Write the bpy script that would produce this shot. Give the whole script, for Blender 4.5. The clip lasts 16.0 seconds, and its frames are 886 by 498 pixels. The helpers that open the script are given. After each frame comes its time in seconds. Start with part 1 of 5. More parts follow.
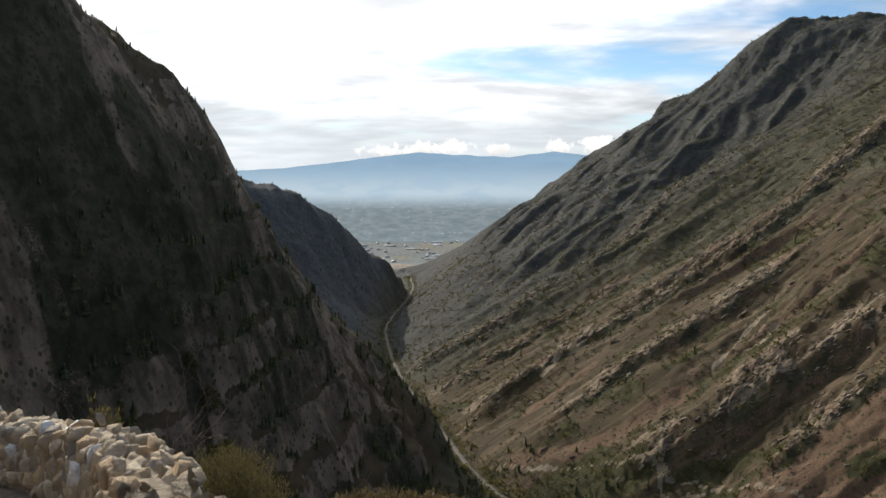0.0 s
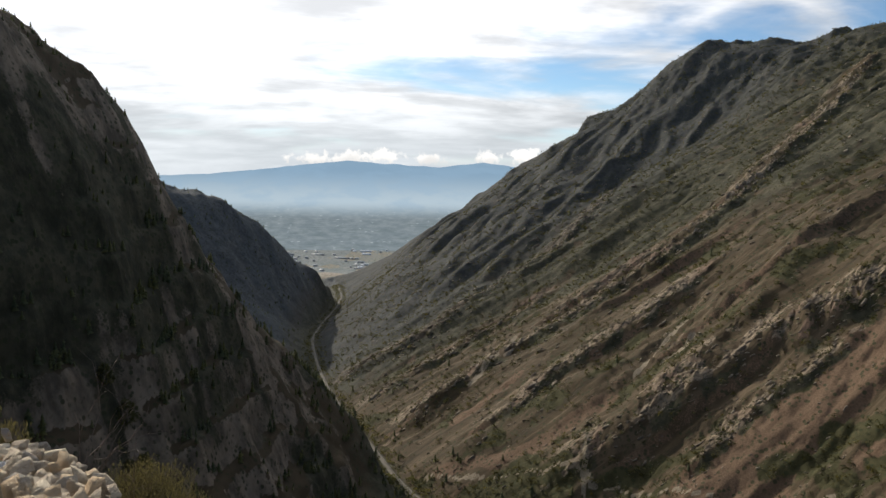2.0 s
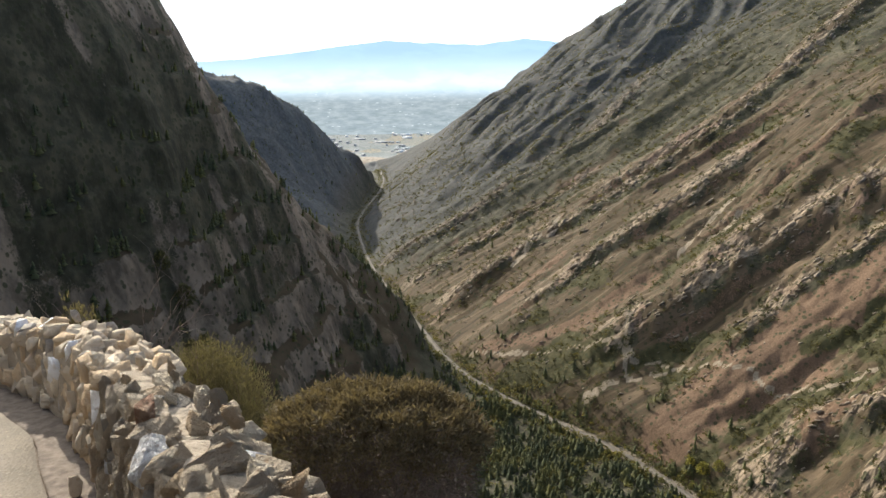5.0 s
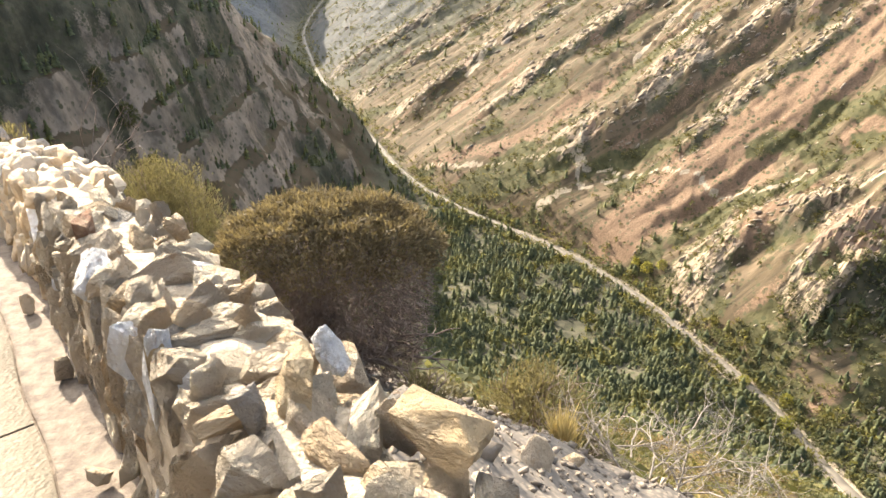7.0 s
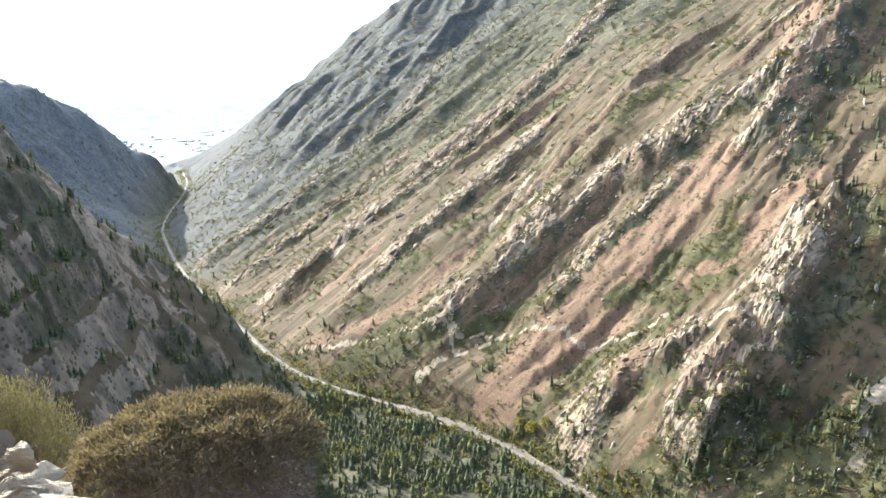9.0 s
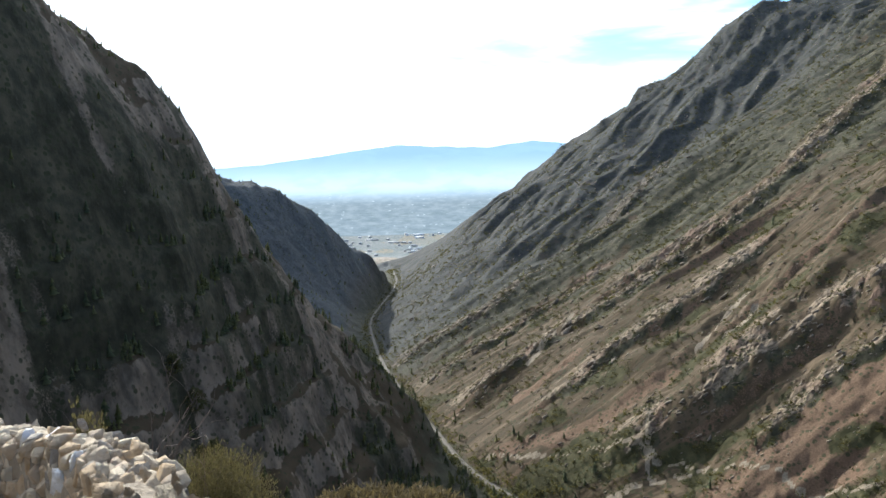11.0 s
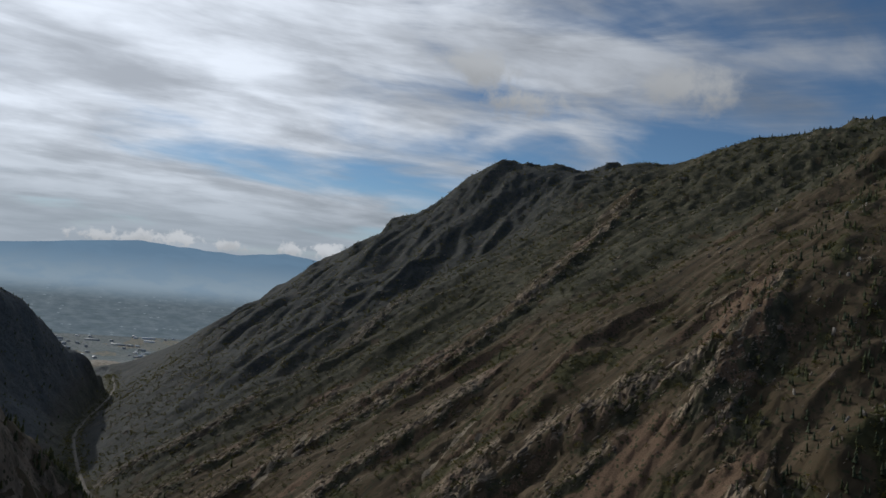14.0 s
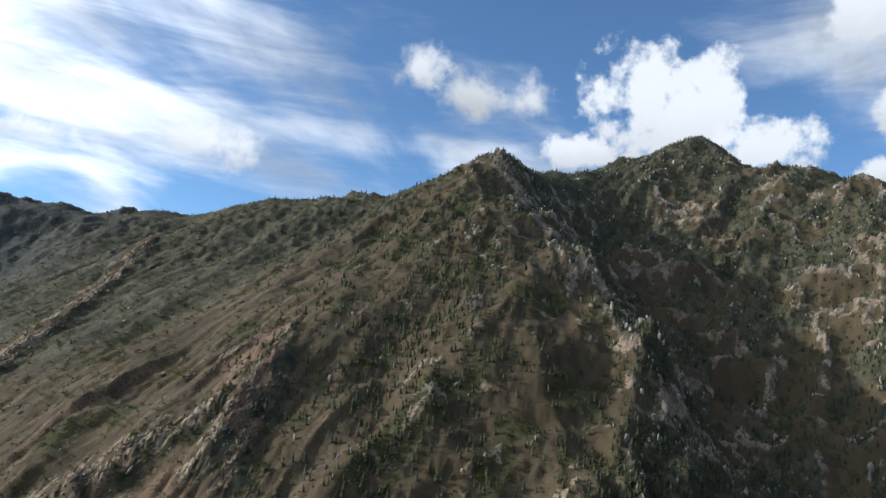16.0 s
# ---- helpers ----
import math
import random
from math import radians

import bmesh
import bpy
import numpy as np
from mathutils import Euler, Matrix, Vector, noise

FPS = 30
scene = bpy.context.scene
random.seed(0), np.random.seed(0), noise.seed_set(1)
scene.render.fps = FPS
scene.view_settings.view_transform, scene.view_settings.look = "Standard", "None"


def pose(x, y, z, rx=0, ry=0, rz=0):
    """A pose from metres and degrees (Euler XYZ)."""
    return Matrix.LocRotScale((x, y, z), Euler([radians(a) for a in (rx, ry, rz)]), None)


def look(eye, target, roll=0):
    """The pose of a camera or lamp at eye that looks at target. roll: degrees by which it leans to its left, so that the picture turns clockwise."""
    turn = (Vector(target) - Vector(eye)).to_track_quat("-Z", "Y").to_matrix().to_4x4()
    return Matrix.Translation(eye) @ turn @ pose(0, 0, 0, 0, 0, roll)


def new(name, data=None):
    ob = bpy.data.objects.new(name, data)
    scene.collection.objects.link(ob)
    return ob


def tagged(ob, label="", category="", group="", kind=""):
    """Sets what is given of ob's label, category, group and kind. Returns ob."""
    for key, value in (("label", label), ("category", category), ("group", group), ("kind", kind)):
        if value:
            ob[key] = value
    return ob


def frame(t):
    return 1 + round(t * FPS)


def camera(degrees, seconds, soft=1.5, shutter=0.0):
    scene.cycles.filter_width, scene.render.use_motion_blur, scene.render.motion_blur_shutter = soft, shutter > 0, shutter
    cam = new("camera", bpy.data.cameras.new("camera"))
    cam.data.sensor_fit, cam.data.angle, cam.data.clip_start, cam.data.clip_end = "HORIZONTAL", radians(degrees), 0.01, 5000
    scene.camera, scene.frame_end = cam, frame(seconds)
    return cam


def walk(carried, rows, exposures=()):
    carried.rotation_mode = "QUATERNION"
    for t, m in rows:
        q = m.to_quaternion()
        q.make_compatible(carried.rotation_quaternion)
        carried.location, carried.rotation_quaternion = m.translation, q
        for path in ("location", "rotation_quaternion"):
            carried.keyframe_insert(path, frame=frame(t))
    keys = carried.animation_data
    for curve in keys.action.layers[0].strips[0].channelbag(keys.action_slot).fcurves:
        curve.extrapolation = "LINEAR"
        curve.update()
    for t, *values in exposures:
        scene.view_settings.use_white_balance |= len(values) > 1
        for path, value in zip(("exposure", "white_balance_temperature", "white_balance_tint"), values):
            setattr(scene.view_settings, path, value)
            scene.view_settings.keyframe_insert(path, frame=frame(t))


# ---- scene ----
# The eye stands on a mountain trail beside a dry stone wall, high over a canyon that opens on a valley.
EYE = 1.54
cam = camera(63.47, 16.0)
# seconds, offset of the eye (right, ahead, up), yaw, pitch, roll
ROWS = [
    (0.0, -0.02, -0.04, 0.05, 0.00, -7.00, -0.00),
    (0.5, -0.02, -0.04, 0.05, -1.38, -6.87, -0.09),
    (1.0, -0.02, -0.04, 0.05, -3.89, -6.47, -0.21),
    (1.5, -0.02, -0.04, 0.05, -4.59, -6.08, -0.87),
    (2.0, -0.02, -0.04, 0.05, -5.55, -6.19, -1.20),
    (2.5, -0.02, -0.04, 0.05, -5.72, -6.04, -2.02),
    (3.0, -0.02, -0.04, 0.05, -4.72, -6.08, -0.87),
    (5.5, -0.026, -0.019, 0.021, -2.39, -19.42, 0.43),
    (6.0, -0.017, 0.005, 0.006, -3.34, -23.21, 0.49),
    (6.5, 0, 0, 0, -4.83, -26.89, 0.49),
    (7.0, 0.004, 0.026, -0.022, -6.32, -30.49, 0.58),
    (7.5, 0.027, 0.018, -0.015, -13.58, -31.78, 0.50),
    (8.0, 0.014, 0.022, -0.013, -10.31, -25.85, 0.79),
    (8.5, 0.009, 0.037, 0.005, -10.85, -19.21, 1.98),
    (9.0, 0.023, -0.025, 0.034, -17.89, -16.81, 2.17),
    (9.5, 0.012, -0.012, 0.03, -17.32, -16.42, 2.43),
    (10.0, 0.004, -0.034, 0.059, -10.53, -13.38, 3.54),
    (12.5, 0.0, -0.05, 0.06, 1.27, -4.83, 0.51),
    (13.0, 0.0, -0.05, 0.06, 1.17, -3.93, -0.02),
    (13.5, 0.02, -0.05, 0.06, -11.34, 0.21, -4.62),
    (14.0, 0.02, -0.05, 0.06, -21.26, 2.39, -5.52),
    (14.5, 0.02, -0.05, 0.06, -30.89, 4.66, -5.50),
    (15.0, 0.02, -0.05, 0.06, -43.57, 6.17, -5.87),
    (15.5, 0.02, -0.05, 0.06, -51.48, 7.52, -5.78),
    (16.0, 0.02, -0.05, 0.06, -58.78, 9.88, -4.41),
]
walk(cam, [(t, pose(x, y, EYE + z, 90 + pitch, roll, yaw)) for t, x, y, z, yaw, pitch, roll in ROWS],
     exposures=[(0.0, 0.15, 6550, 10), (1.5, 0.05, 6550, 10), (3.0, 0.0, 6550, 10), (5.5, 1.75, 6600, 10), (6.0, 2.4, 6600, 10), (6.5, 2.6, 6900, 11), (7.0, 2.6, 7100, 12), (8.0, 2.65, 6500, 10), (8.5, 2.65, 6100, 9), (9.0, 2.45, 5900, 8), (10.0, 1.85, 5700, 7), (12.5, -0.1, 6150, 9), (13.0, -0.3, 6150, 9), (13.5, -0.65, 6100, 9), (14.0, -0.95, 5950, 9), (14.5, -0.85, 5900, 9), (15.0, -0.25, 6050, 9), (15.5, 0.15, 5850, 9), (16.0, 0.4, 5750, 8)])

# ---- sky, sun ----
SUN_AZ, SUN_EL = -29.5, 24.0          # degrees; azimuth clockwise from straight ahead
world = bpy.data.worlds.new("sky")
scene.world = world
world.use_nodes = True


class Nodes:
    """Short hand for building node trees."""

    def __init__(self, tree):
        self.tree = tree
        tree.nodes.clear()

    def add(self, kind, **given):
        n = self.tree.nodes.new(kind)
        for key, value in given.items():
            if key == "operation":
                n.operation = value
            elif key == "blend":
                n.data_type, n.blend_type = "RGBA", value
        return n

    def put(self, socket, value):
        if hasattr(value, "is_output"):
            self.tree.links.new(value, socket)
        elif value is not None:
            socket.default_value = value

    def math(self, op, a, b=None, c=None, clamp=False):
        n = self.add("ShaderNodeMath", operation=op)
        n.use_clamp = clamp
        for s, v in zip(n.inputs, (a, b, c)):
            self.put(s, v)
        return n.outputs[0]

    def ramp(self, value, lo, hi, a=0.0, b=1.0):
        n = self.add("ShaderNodeMapRange")
        n.interpolation_type = "SMOOTHSTEP"
        for s, v in zip(n.inputs, (value, lo, hi, a, b)):
            self.put(s, v)
        return n.outputs[0]

    def mix(self, f, a, b, blend="MIX"):
        n = self.add("ShaderNodeMix", blend=blend)
        self.put(n.inputs[0], f)
        for s, v in ((n.inputs[6], a), (n.inputs[7], b)):
            self.put(s, (*v, 1) if isinstance(v, tuple) and len(v) == 3 else v)
        return n.outputs[2]

    def noise(self, vec, scale, detail=4.0, rough=0.55, warp=0.0):
        n = self.add("ShaderNodeTexNoise")
        self.put(n.inputs["Vector"], vec)
        n.inputs["Scale"].default_value, n.inputs["Detail"].default_value = scale, detail
        n.inputs["Roughness"].default_value, n.inputs["Distortion"].default_value = rough, warp
        return n.outputs[0]

    def voronoi(self, vec, scale, feature="F1"):
        n = self.add("ShaderNodeTexVoronoi")
        n.feature = feature
        self.put(n.inputs["Vector"], vec)
        n.inputs["Scale"].default_value = scale
        return n

    def scaled(self, vec, s):
        n = self.add("ShaderNodeMapping")
        self.put(n.inputs["Vector"], vec)
        n.inputs["Scale"].default_value = s
        return n.outputs[0]


def way(az, el):
    """The unit vector towards an azimuth and an elevation, in degrees."""
    a, e = radians(az), radians(el)
    return (math.sin(a) * math.cos(e), math.cos(a) * math.cos(e), math.sin(e))


# heaped clouds: azimuth, elevation, half width, half height, brightness
HEAPS = ((-4.6, 0.75, 1.7, 0.45, 1.1), (-1.6, 0.95, 1.9, 0.55, 1.13), (1.2, 1.1, 1.6, 0.55, 1.16), (4.4, 0.9, 1.3, 0.45, 1.1), (9.2, 1.15, 1.3, 0.5, 1.13), (11.4, 1.4, 1.6, 0.6, 1.2), (73.4, 21.6, 4.6, 4.4, 0.92), (77.5, 20.8, 3.0, 4.0, 0.92), (82.8, 18.0, 3.8, 2.3, 0.9),
         (68.0, 18.2, 2.6, 1.4, 0.9), (90.5, 27.0, 3.0, 2.6, 0.9), (91.6, 20.5, 1.6, 2.2, 0.85), (90.5, 15.9, 2.0, 1.2, 0.85), (54.7, 23.8, 1.5, 1.6, 0.85), (60.0, 22.0, 2.2, 1.3, 0.7), (64.4, 21.8, 1.9, 1.5, 0.8), (38.6, 16.0, 3.2, 1.7, 0.95), (27.5, 14.6, 3.0, 1.1, 1.0), (22.6, 16.8, 2.6, 1.4, 1.1))


def build_sky():
    k = Nodes(world.node_tree)
    co = k.add("ShaderNodeTexCoord").outputs["Generated"]
    sky = k.add("ShaderNodeTexSky")
    sky.sky_type, sky.sun_disc = "NISHITA", False
    sky.sun_elevation, sky.sun_rotation = radians(SUN_EL), radians(SUN_AZ)
    sky.altitude, sky.air_density, sky.dust_density, sky.ozone_density = 2000, 1.0, 0.4, 3.0
    blue = k.mix(1.0, sky.outputs[0], (0.118, 0.122, 0.118), "MULTIPLY")
    split = k.add("ShaderNodeSeparateXYZ")
    k.put(split.inputs[0], co)
    x, y, z = split.outputs
    up = k.math("MAXIMUM", z, 0.0)
    # a flat layer of cloud: the direction laid out on a plane overhead
    inv = k.math("DIVIDE", 1.0, k.math("ADD", up, 0.20))
    flat = k.add("ShaderNodeCombineXYZ")
    k.put(flat.inputs[0], k.math("MULTIPLY", x, inv))
    k.put(flat.inputs[1], k.math("MULTIPLY", y, inv))
    layer = flat.outputs[0]
    dot = k.add("ShaderNodeVectorMath")
    dot.operation = "DOT_PRODUCT"
    k.put(dot.inputs[0], co)
    dot.inputs[1].default_value = way(SUN_AZ, SUN_EL)
    near_sun = dot.outputs["Value"]
    # streaky high cloud, thick towards the sun and torn away from it
    streak = k.noise(k.scaled(layer, (0.8, 1.3, 1.0)), 1.5, 6.0, 0.5, 0.8)
    broad = k.noise(k.scaled(layer, (0.7, 1.0, 1.0)), 0.8, 4.0, 0.5)
    cover = k.math("ADD", k.math("MULTIPLY", streak, 0.75), k.math("MULTIPLY", broad, 0.45))
    cover = k.math("ADD", cover, k.ramp(near_sun, 0.30, 0.92, -0.06, 0.23))
    # an opening of blue low over the valley
    gap = k.add("ShaderNodeVectorMath")
    gap.operation = "SUBTRACT"
    k.put(gap.inputs[0], co)
    gap.inputs[1].default_value = way(10.5, 7.2)
    gap_at = k.add("ShaderNodeSeparateXYZ")
    k.put(gap_at.inputs[0], gap.outputs[0])
    wide_off = k.math("ADD", k.math("POWER", k.math("DIVIDE", gap_at.outputs[0], 0.19), 2.0), k.math("POWER", k.math("DIVIDE", gap_at.outputs[2], 0.030), 2.0))
    ahead_of = k.ramp(y, 0.5, 0.8)
    cover = k.math("ADD", cover, k.math("MULTIPLY", k.ramp(k.math("SQRT", wide_off), 1.4, 0.2, 0.0, -0.24), ahead_of))
    bands = k.noise(k.scaled(co, (1.6, 1.6, 11.0)), 1.9, 5.0, 0.6, 0.5)
    cover = k.math("ADD", cover, k.math("MULTIPLY", k.math("SUBTRACT", bands, 0.5), 0.30))
    veil = k.ramp(cover, 0.50, 0.76)
    lit = k.math("MULTIPLY", k.ramp(near_sun, 0.30, 0.95, 0.60, 1.6), k.ramp(z, 0.0, 0.22, 0.62, 1.0))
    body = k.noise(k.scaled(layer, (0.8, 1.4, 1.0)), 2.6, 5.0, 0.55)
    lit = k.math("MULTIPLY", lit, k.ramp(body, 0.32, 0.66, 0.70, 1.1))
    lit = k.math("MULTIPLY", lit, k.ramp(bands, 0.36, 0.62, 0.80, 1.08))
    cloud = k.mix(1.0, (0.97, 0.98, 1.0), (1, 1, 1), "MULTIPLY")
    tint = k.add("ShaderNodeVectorMath")
    tint.operation = "SCALE"
    k.put(tint.inputs[0], cloud)
    k.put(tint.inputs["Scale"], lit)
    shown = k.mix(k.math("MULTIPLY", veil, 0.93), blue, tint.outputs[0])
    # pale haze along the horizon
    low = k.ramp(z, 0.13, -0.01)
    shown = k.mix(k.math("MULTIPLY", low, 0.72), shown, (0.66, 0.73, 0.80))
    # heaped clouds low over the far range and behind the high peak
    fine = k.math("ADD", k.math("MULTIPLY", k.noise(co, 9.0, 5.0, 0.6), 0.55), k.math("MULTIPLY", k.noise(co, 26.0, 5.0, 0.6), 0.45))
    tiny = k.math("ADD", k.math("MULTIPLY", k.noise(co, 34.0, 5.0, 0.6), 0.5), k.math("MULTIPLY", k.noise(co, 100.0, 5.0, 0.6), 0.5))
    for az, el, wide, tall, bright in HEAPS:
        bright *= 0.94 if az < 15 else 0.78
        d = k.add("ShaderNodeVectorMath")
        d.operation = "SUBTRACT"
        k.put(d.inputs[0], co)
        d.inputs[1].default_value = way(az, el)
        sp = k.add("ShaderNodeSeparateXYZ")
        k.put(sp.inputs[0], d.outputs[0])
        a = radians(az)
        side = k.math("SUBTRACT", k.math("MULTIPLY", sp.outputs[0], math.cos(a)), k.math("MULTIPLY", sp.outputs[1], math.sin(a)))
        h = k.math("ADD", k.math("POWER", k.math("DIVIDE", side, radians(wide)), 2.0), k.math("POWER", k.math("DIVIDE", sp.outputs[2], radians(tall)), 2.0))
        low_heap = az < 15
        soft = 0.35 if low_heap else 0.55 if az > 66 else 0.05
        h = k.math("ADD", k.math("SQRT", h), k.math("MULTIPLY", k.math("SUBTRACT", tiny if low_heap else fine, 0.5), 5.5 if low_heap else 4.2 if soft > 0.5 else 6.0))
        ahead = k.ramp(k.math("ADD", k.math("MULTIPLY", x, math.sin(a)), k.math("MULTIPLY", y, math.cos(a))), 0.3, 0.5)
        mask = k.math("MULTIPLY", k.ramp(h, 1.08 if soft > 0.5 else 1.2 if low_heap else 1.35, soft), ahead)
        shade = k.ramp(k.math("ADD", sp.outputs[2], k.math("MULTIPLY", k.math("SUBTRACT", fine, 0.5), 0.05)), -radians(tall), radians(tall) * 0.3, 0.80 * bright, bright)
        col = k.add("ShaderNodeVectorMath")
        col.operation = "SCALE"
        col.inputs[0].default_value = (1.0, 0.99, 0.97)
        k.put(col.inputs["Scale"], shade)
        shown = k.mix(mask, shown, col.outputs[0])
    bg = k.add("ShaderNodeBackground")
    k.put(bg.inputs[0], shown)
    bg.inputs[1].default_value = 1.0
    out = k.add("ShaderNodeOutputWorld")
    k.tree.links.new(bg.outputs[0], out.inputs[0])


build_sky()
sun = new("sun", bpy.data.lights.new("sun", "SUN"))
sun.data.energy, sun.data.angle, sun.data.color = 3.4, radians(0.6), (1.0, 0.93, 0.82)
sun.matrix_world = look(Vector(way(SUN_AZ, SUN_EL)) * 100, (0, 0, 0))


# ---- noise on arrays ----
TURN = np.random.default_rng(5).uniform(0, 2 * np.pi, 512 * 512).astype(np.float32)
TURN_X, TURN_Y = np.cos(TURN), np.sin(TURN)


def gnoise(x, y, seed=0):
    """Gradient noise of two arrays, about -1 to 1."""
    xf, yf = np.floor(x), np.floor(y)
    fx, fy = (x - xf).astype(np.float32), (y - yf).astype(np.float32)
    xi, yi = xf.astype(np.int32) + seed * 73, yf.astype(np.int32) + seed * 151
    x0, x1, y0, y1 = (xi & 511) << 9, ((xi + 1) & 511) << 9, yi & 511, (yi + 1) & 511
    gx, gy = fx - 1, fy - 1

    def corner(at, dx, dy):
        return TURN_X[at] * dx + TURN_Y[at] * dy

    u, v = fx * fx * fx * (fx * (fx * 6 - 15) + 10), fy * fy * fy * (fy * (fy * 6 - 15) + 10)
    a, b, c, d = corner(x0 | y0, fx, fy), corner(x1 | y0, gx, fy), corner(x0 | y1, fx, gy), corner(x1 | y1, gx, gy)
    return 1.5 * ((a + u * (b - a)) * (1 - v) + (c + u * (d - c)) * v)


def fbm(x, y, octaves=4, seed=0, gain=0.5):
    s, amp = 0, 1.0
    for o in range(octaves):
        s = s + amp * gnoise(x * 2 ** o, y * 2 ** o, seed + 17 * o)
        amp *= gain
    return s


def ridged(x, y, octaves=4, seed=0, gain=0.5):
    s, amp = 0, 1.0
    for o in range(octaves):
        s = s + amp * (1 - 2 * np.abs(gnoise(x * 2 ** o, y * 2 ** o, seed + 31 * o)))
        amp *= gain
    return s


def step(lo, hi, v):
    t = np.clip((v - lo) / (hi - lo), 0, 1)
    return t * t * (3 - 2 * t)


# ---- the lie of the land ----
def polar(az, r, el):
    """A place from its azimuth, its distance on the plan and its elevation from the eye."""
    a = radians(az)
    return (r * math.sin(a), r * math.cos(a), EYE + r * math.tan(radians(el)))


def line_of(rows, gap):
    """Places along a line of polar rows, about gap metres apart."""
    pts = [np.array(polar(*row)) for row in rows]
    out = [pts[0]]
    for a, b in zip(pts, pts[1:]):
        n = max(1, int(np.linalg.norm((b - a)[:2]) / gap))
        out += [a + (b - a) * (i + 1) / n for i in range(n)]
    return np.array(out)


# the road on the canyon floor: azimuth, distance, elevation
ROAD = [(130, 420, -33.0), (95, 300, -42), (65, 275, -45.5), (50, 305, -43.5), (42, 345, -41), (38.7, 370, -39.15), (33.7, 400, -37.15), (29.3, 427, -35.5), (23.6, 481, -32.75), (17.7, 532, -30.5),
        (12, 579, -28.8), (7.6, 625, -27.26), (3.1, 704, -25.0), (0.3, 845, -21.75), (-3.5, 1130, -17.3), (-4.6, 1420, -14.5), (-4.8, 1640, -13.0), (-2.25, 2222, -10.33), (-2.7, 2590, -9.2)]
# crest of the mountain across the canyon
CREST = [(-2.0, 2950, -8.6), (-1.4, 2900, -8.22), (3.5, 2700, -5.71), (4.34, 2660, -4.9), (6.56, 2550, -3.35), (9.2, 2430, -1.58), (11.8, 2340, 0.74), (14.8, 2240, 2.47), (17.7, 2145, 4.1), (20.35, 2080, 6.01), (22.5, 2040, 8.2), (24.2, 2005, 9.31), (25.2, 1990, 9.86),
         (26.1, 1975, 9.3), (28.3, 1920, 9.3), (31.0, 1870, 9.25), (32.5, 1840, 9.45), (35.2, 1785, 10.25), (37.2, 1740, 10.05), (41.4, 1655, 11.59), (44.25, 1600, 12.54), (45.7, 1575, 12.42), (48.3, 1530, 13.15), (49.3, 1515, 12.65), (51.3, 1485, 13.5), (52.0, 1475, 13.15), (53.8, 1440, 13.84), (56.4, 1395, 15.29), (60.5, 1325, 16.6), (61.3, 1312, 17.6), (62.1, 1300, 18.05)]
CREST_FAR = [(62.1, 1300, 18.05), (63.1, 1360, 17.4), (64.5, 1470, 16.7), (69.3, 1750, 16.75), (71.8, 1880, 16.9), (74.2, 1970, 17.8), (76.3, 2020, 18.95), (78.0, 2050, 19.35), (79.8, 2050, 18.3), (80.5, 2050, 17.2), (82.5, 2060, 16.3), (85.9, 2000, 16.65), (88.0, 1960, 15.3), (90.4, 1940, 15.2), (95, 1800, 15), (110, 1700, 16), (130, 1600, 15)]
SPUR = [(62.1, 1300, 17.95), (66.5, 1120, 12.5), (70, 980, 8.0), (75, 850, 2.5), (77, 700, -6), (72, 500, -22)]
GULLY = [(71.5, 1650, 14), (73.5, 1300, 6), (77, 1080, -1), (82, 850, -9), (84, 600, -21), (78, 420, -33)]
# the dark cliff on the near side, from its top down to the road
CLIFF = [(-62, 420, 22), (-45, 470, 18), (-36, 500, 14.9), (-32.2, 520, 13.7), (-29, 545, 12.6), (-26.9, 565, 10.9), (-25.8, 580, 10.3), (-25.1, 590, 9.0), (-24.1, 606, 8.55), (-23.85, 612, 6.95), (-23.0, 622, 6.5), (-21.9, 636, 6.3), (-21.0, 648, 6.62), (-20.25, 660, 6.3), (-19.5, 672, 5.2), (-18.6, 684, 4.45), (-17.8, 697, 2.95), (-17.1, 707, 1.05),
         (-16.5, 715, -0.35), (-15.2, 724, -3.9), (-14.4, 728, -5.4), (-12.3, 736, -7.3), (-8.9, 752, -12.2), (-6.85, 760, -13.7), (-3.9, 768, -16.9), (-1.1, 757, -19.6), (0.75, 745, -22.2), (2.4, 722, -23.6)]
CLIFF_FOOT = [(-52, 330, 4), (-45, 350, -6), (-35, 390, -14), (-27, 430, -19), (-19, 470, -22), (-11, 510, -25.5), (-4, 575, -26.8), (1, 640, -26.3)]
HILL = [(-40, 1900, 4), (-25, 1850, 1.0), (-16.4, 1800, -1.18), (-13.9, 1820, -1.94), (-11.3, 1850, -2.71), (-8.06, 1900, -4.56), (-6.5, 1960, -6.46), (-4.3, 2060, -8.06), (-3.0, 2150, -9.3)]
HILL_BACK = [(-40, 2500, -1), (-20, 2600, -6), (-8, 2700, -8.6)]
BEHIND = [(-30, 900, 2), (-16, 1100, -8), (-9, 1150, -14.5), (-30, 1350, -2), (-14, 1450, -9.5), (-8, 1500, -12)]
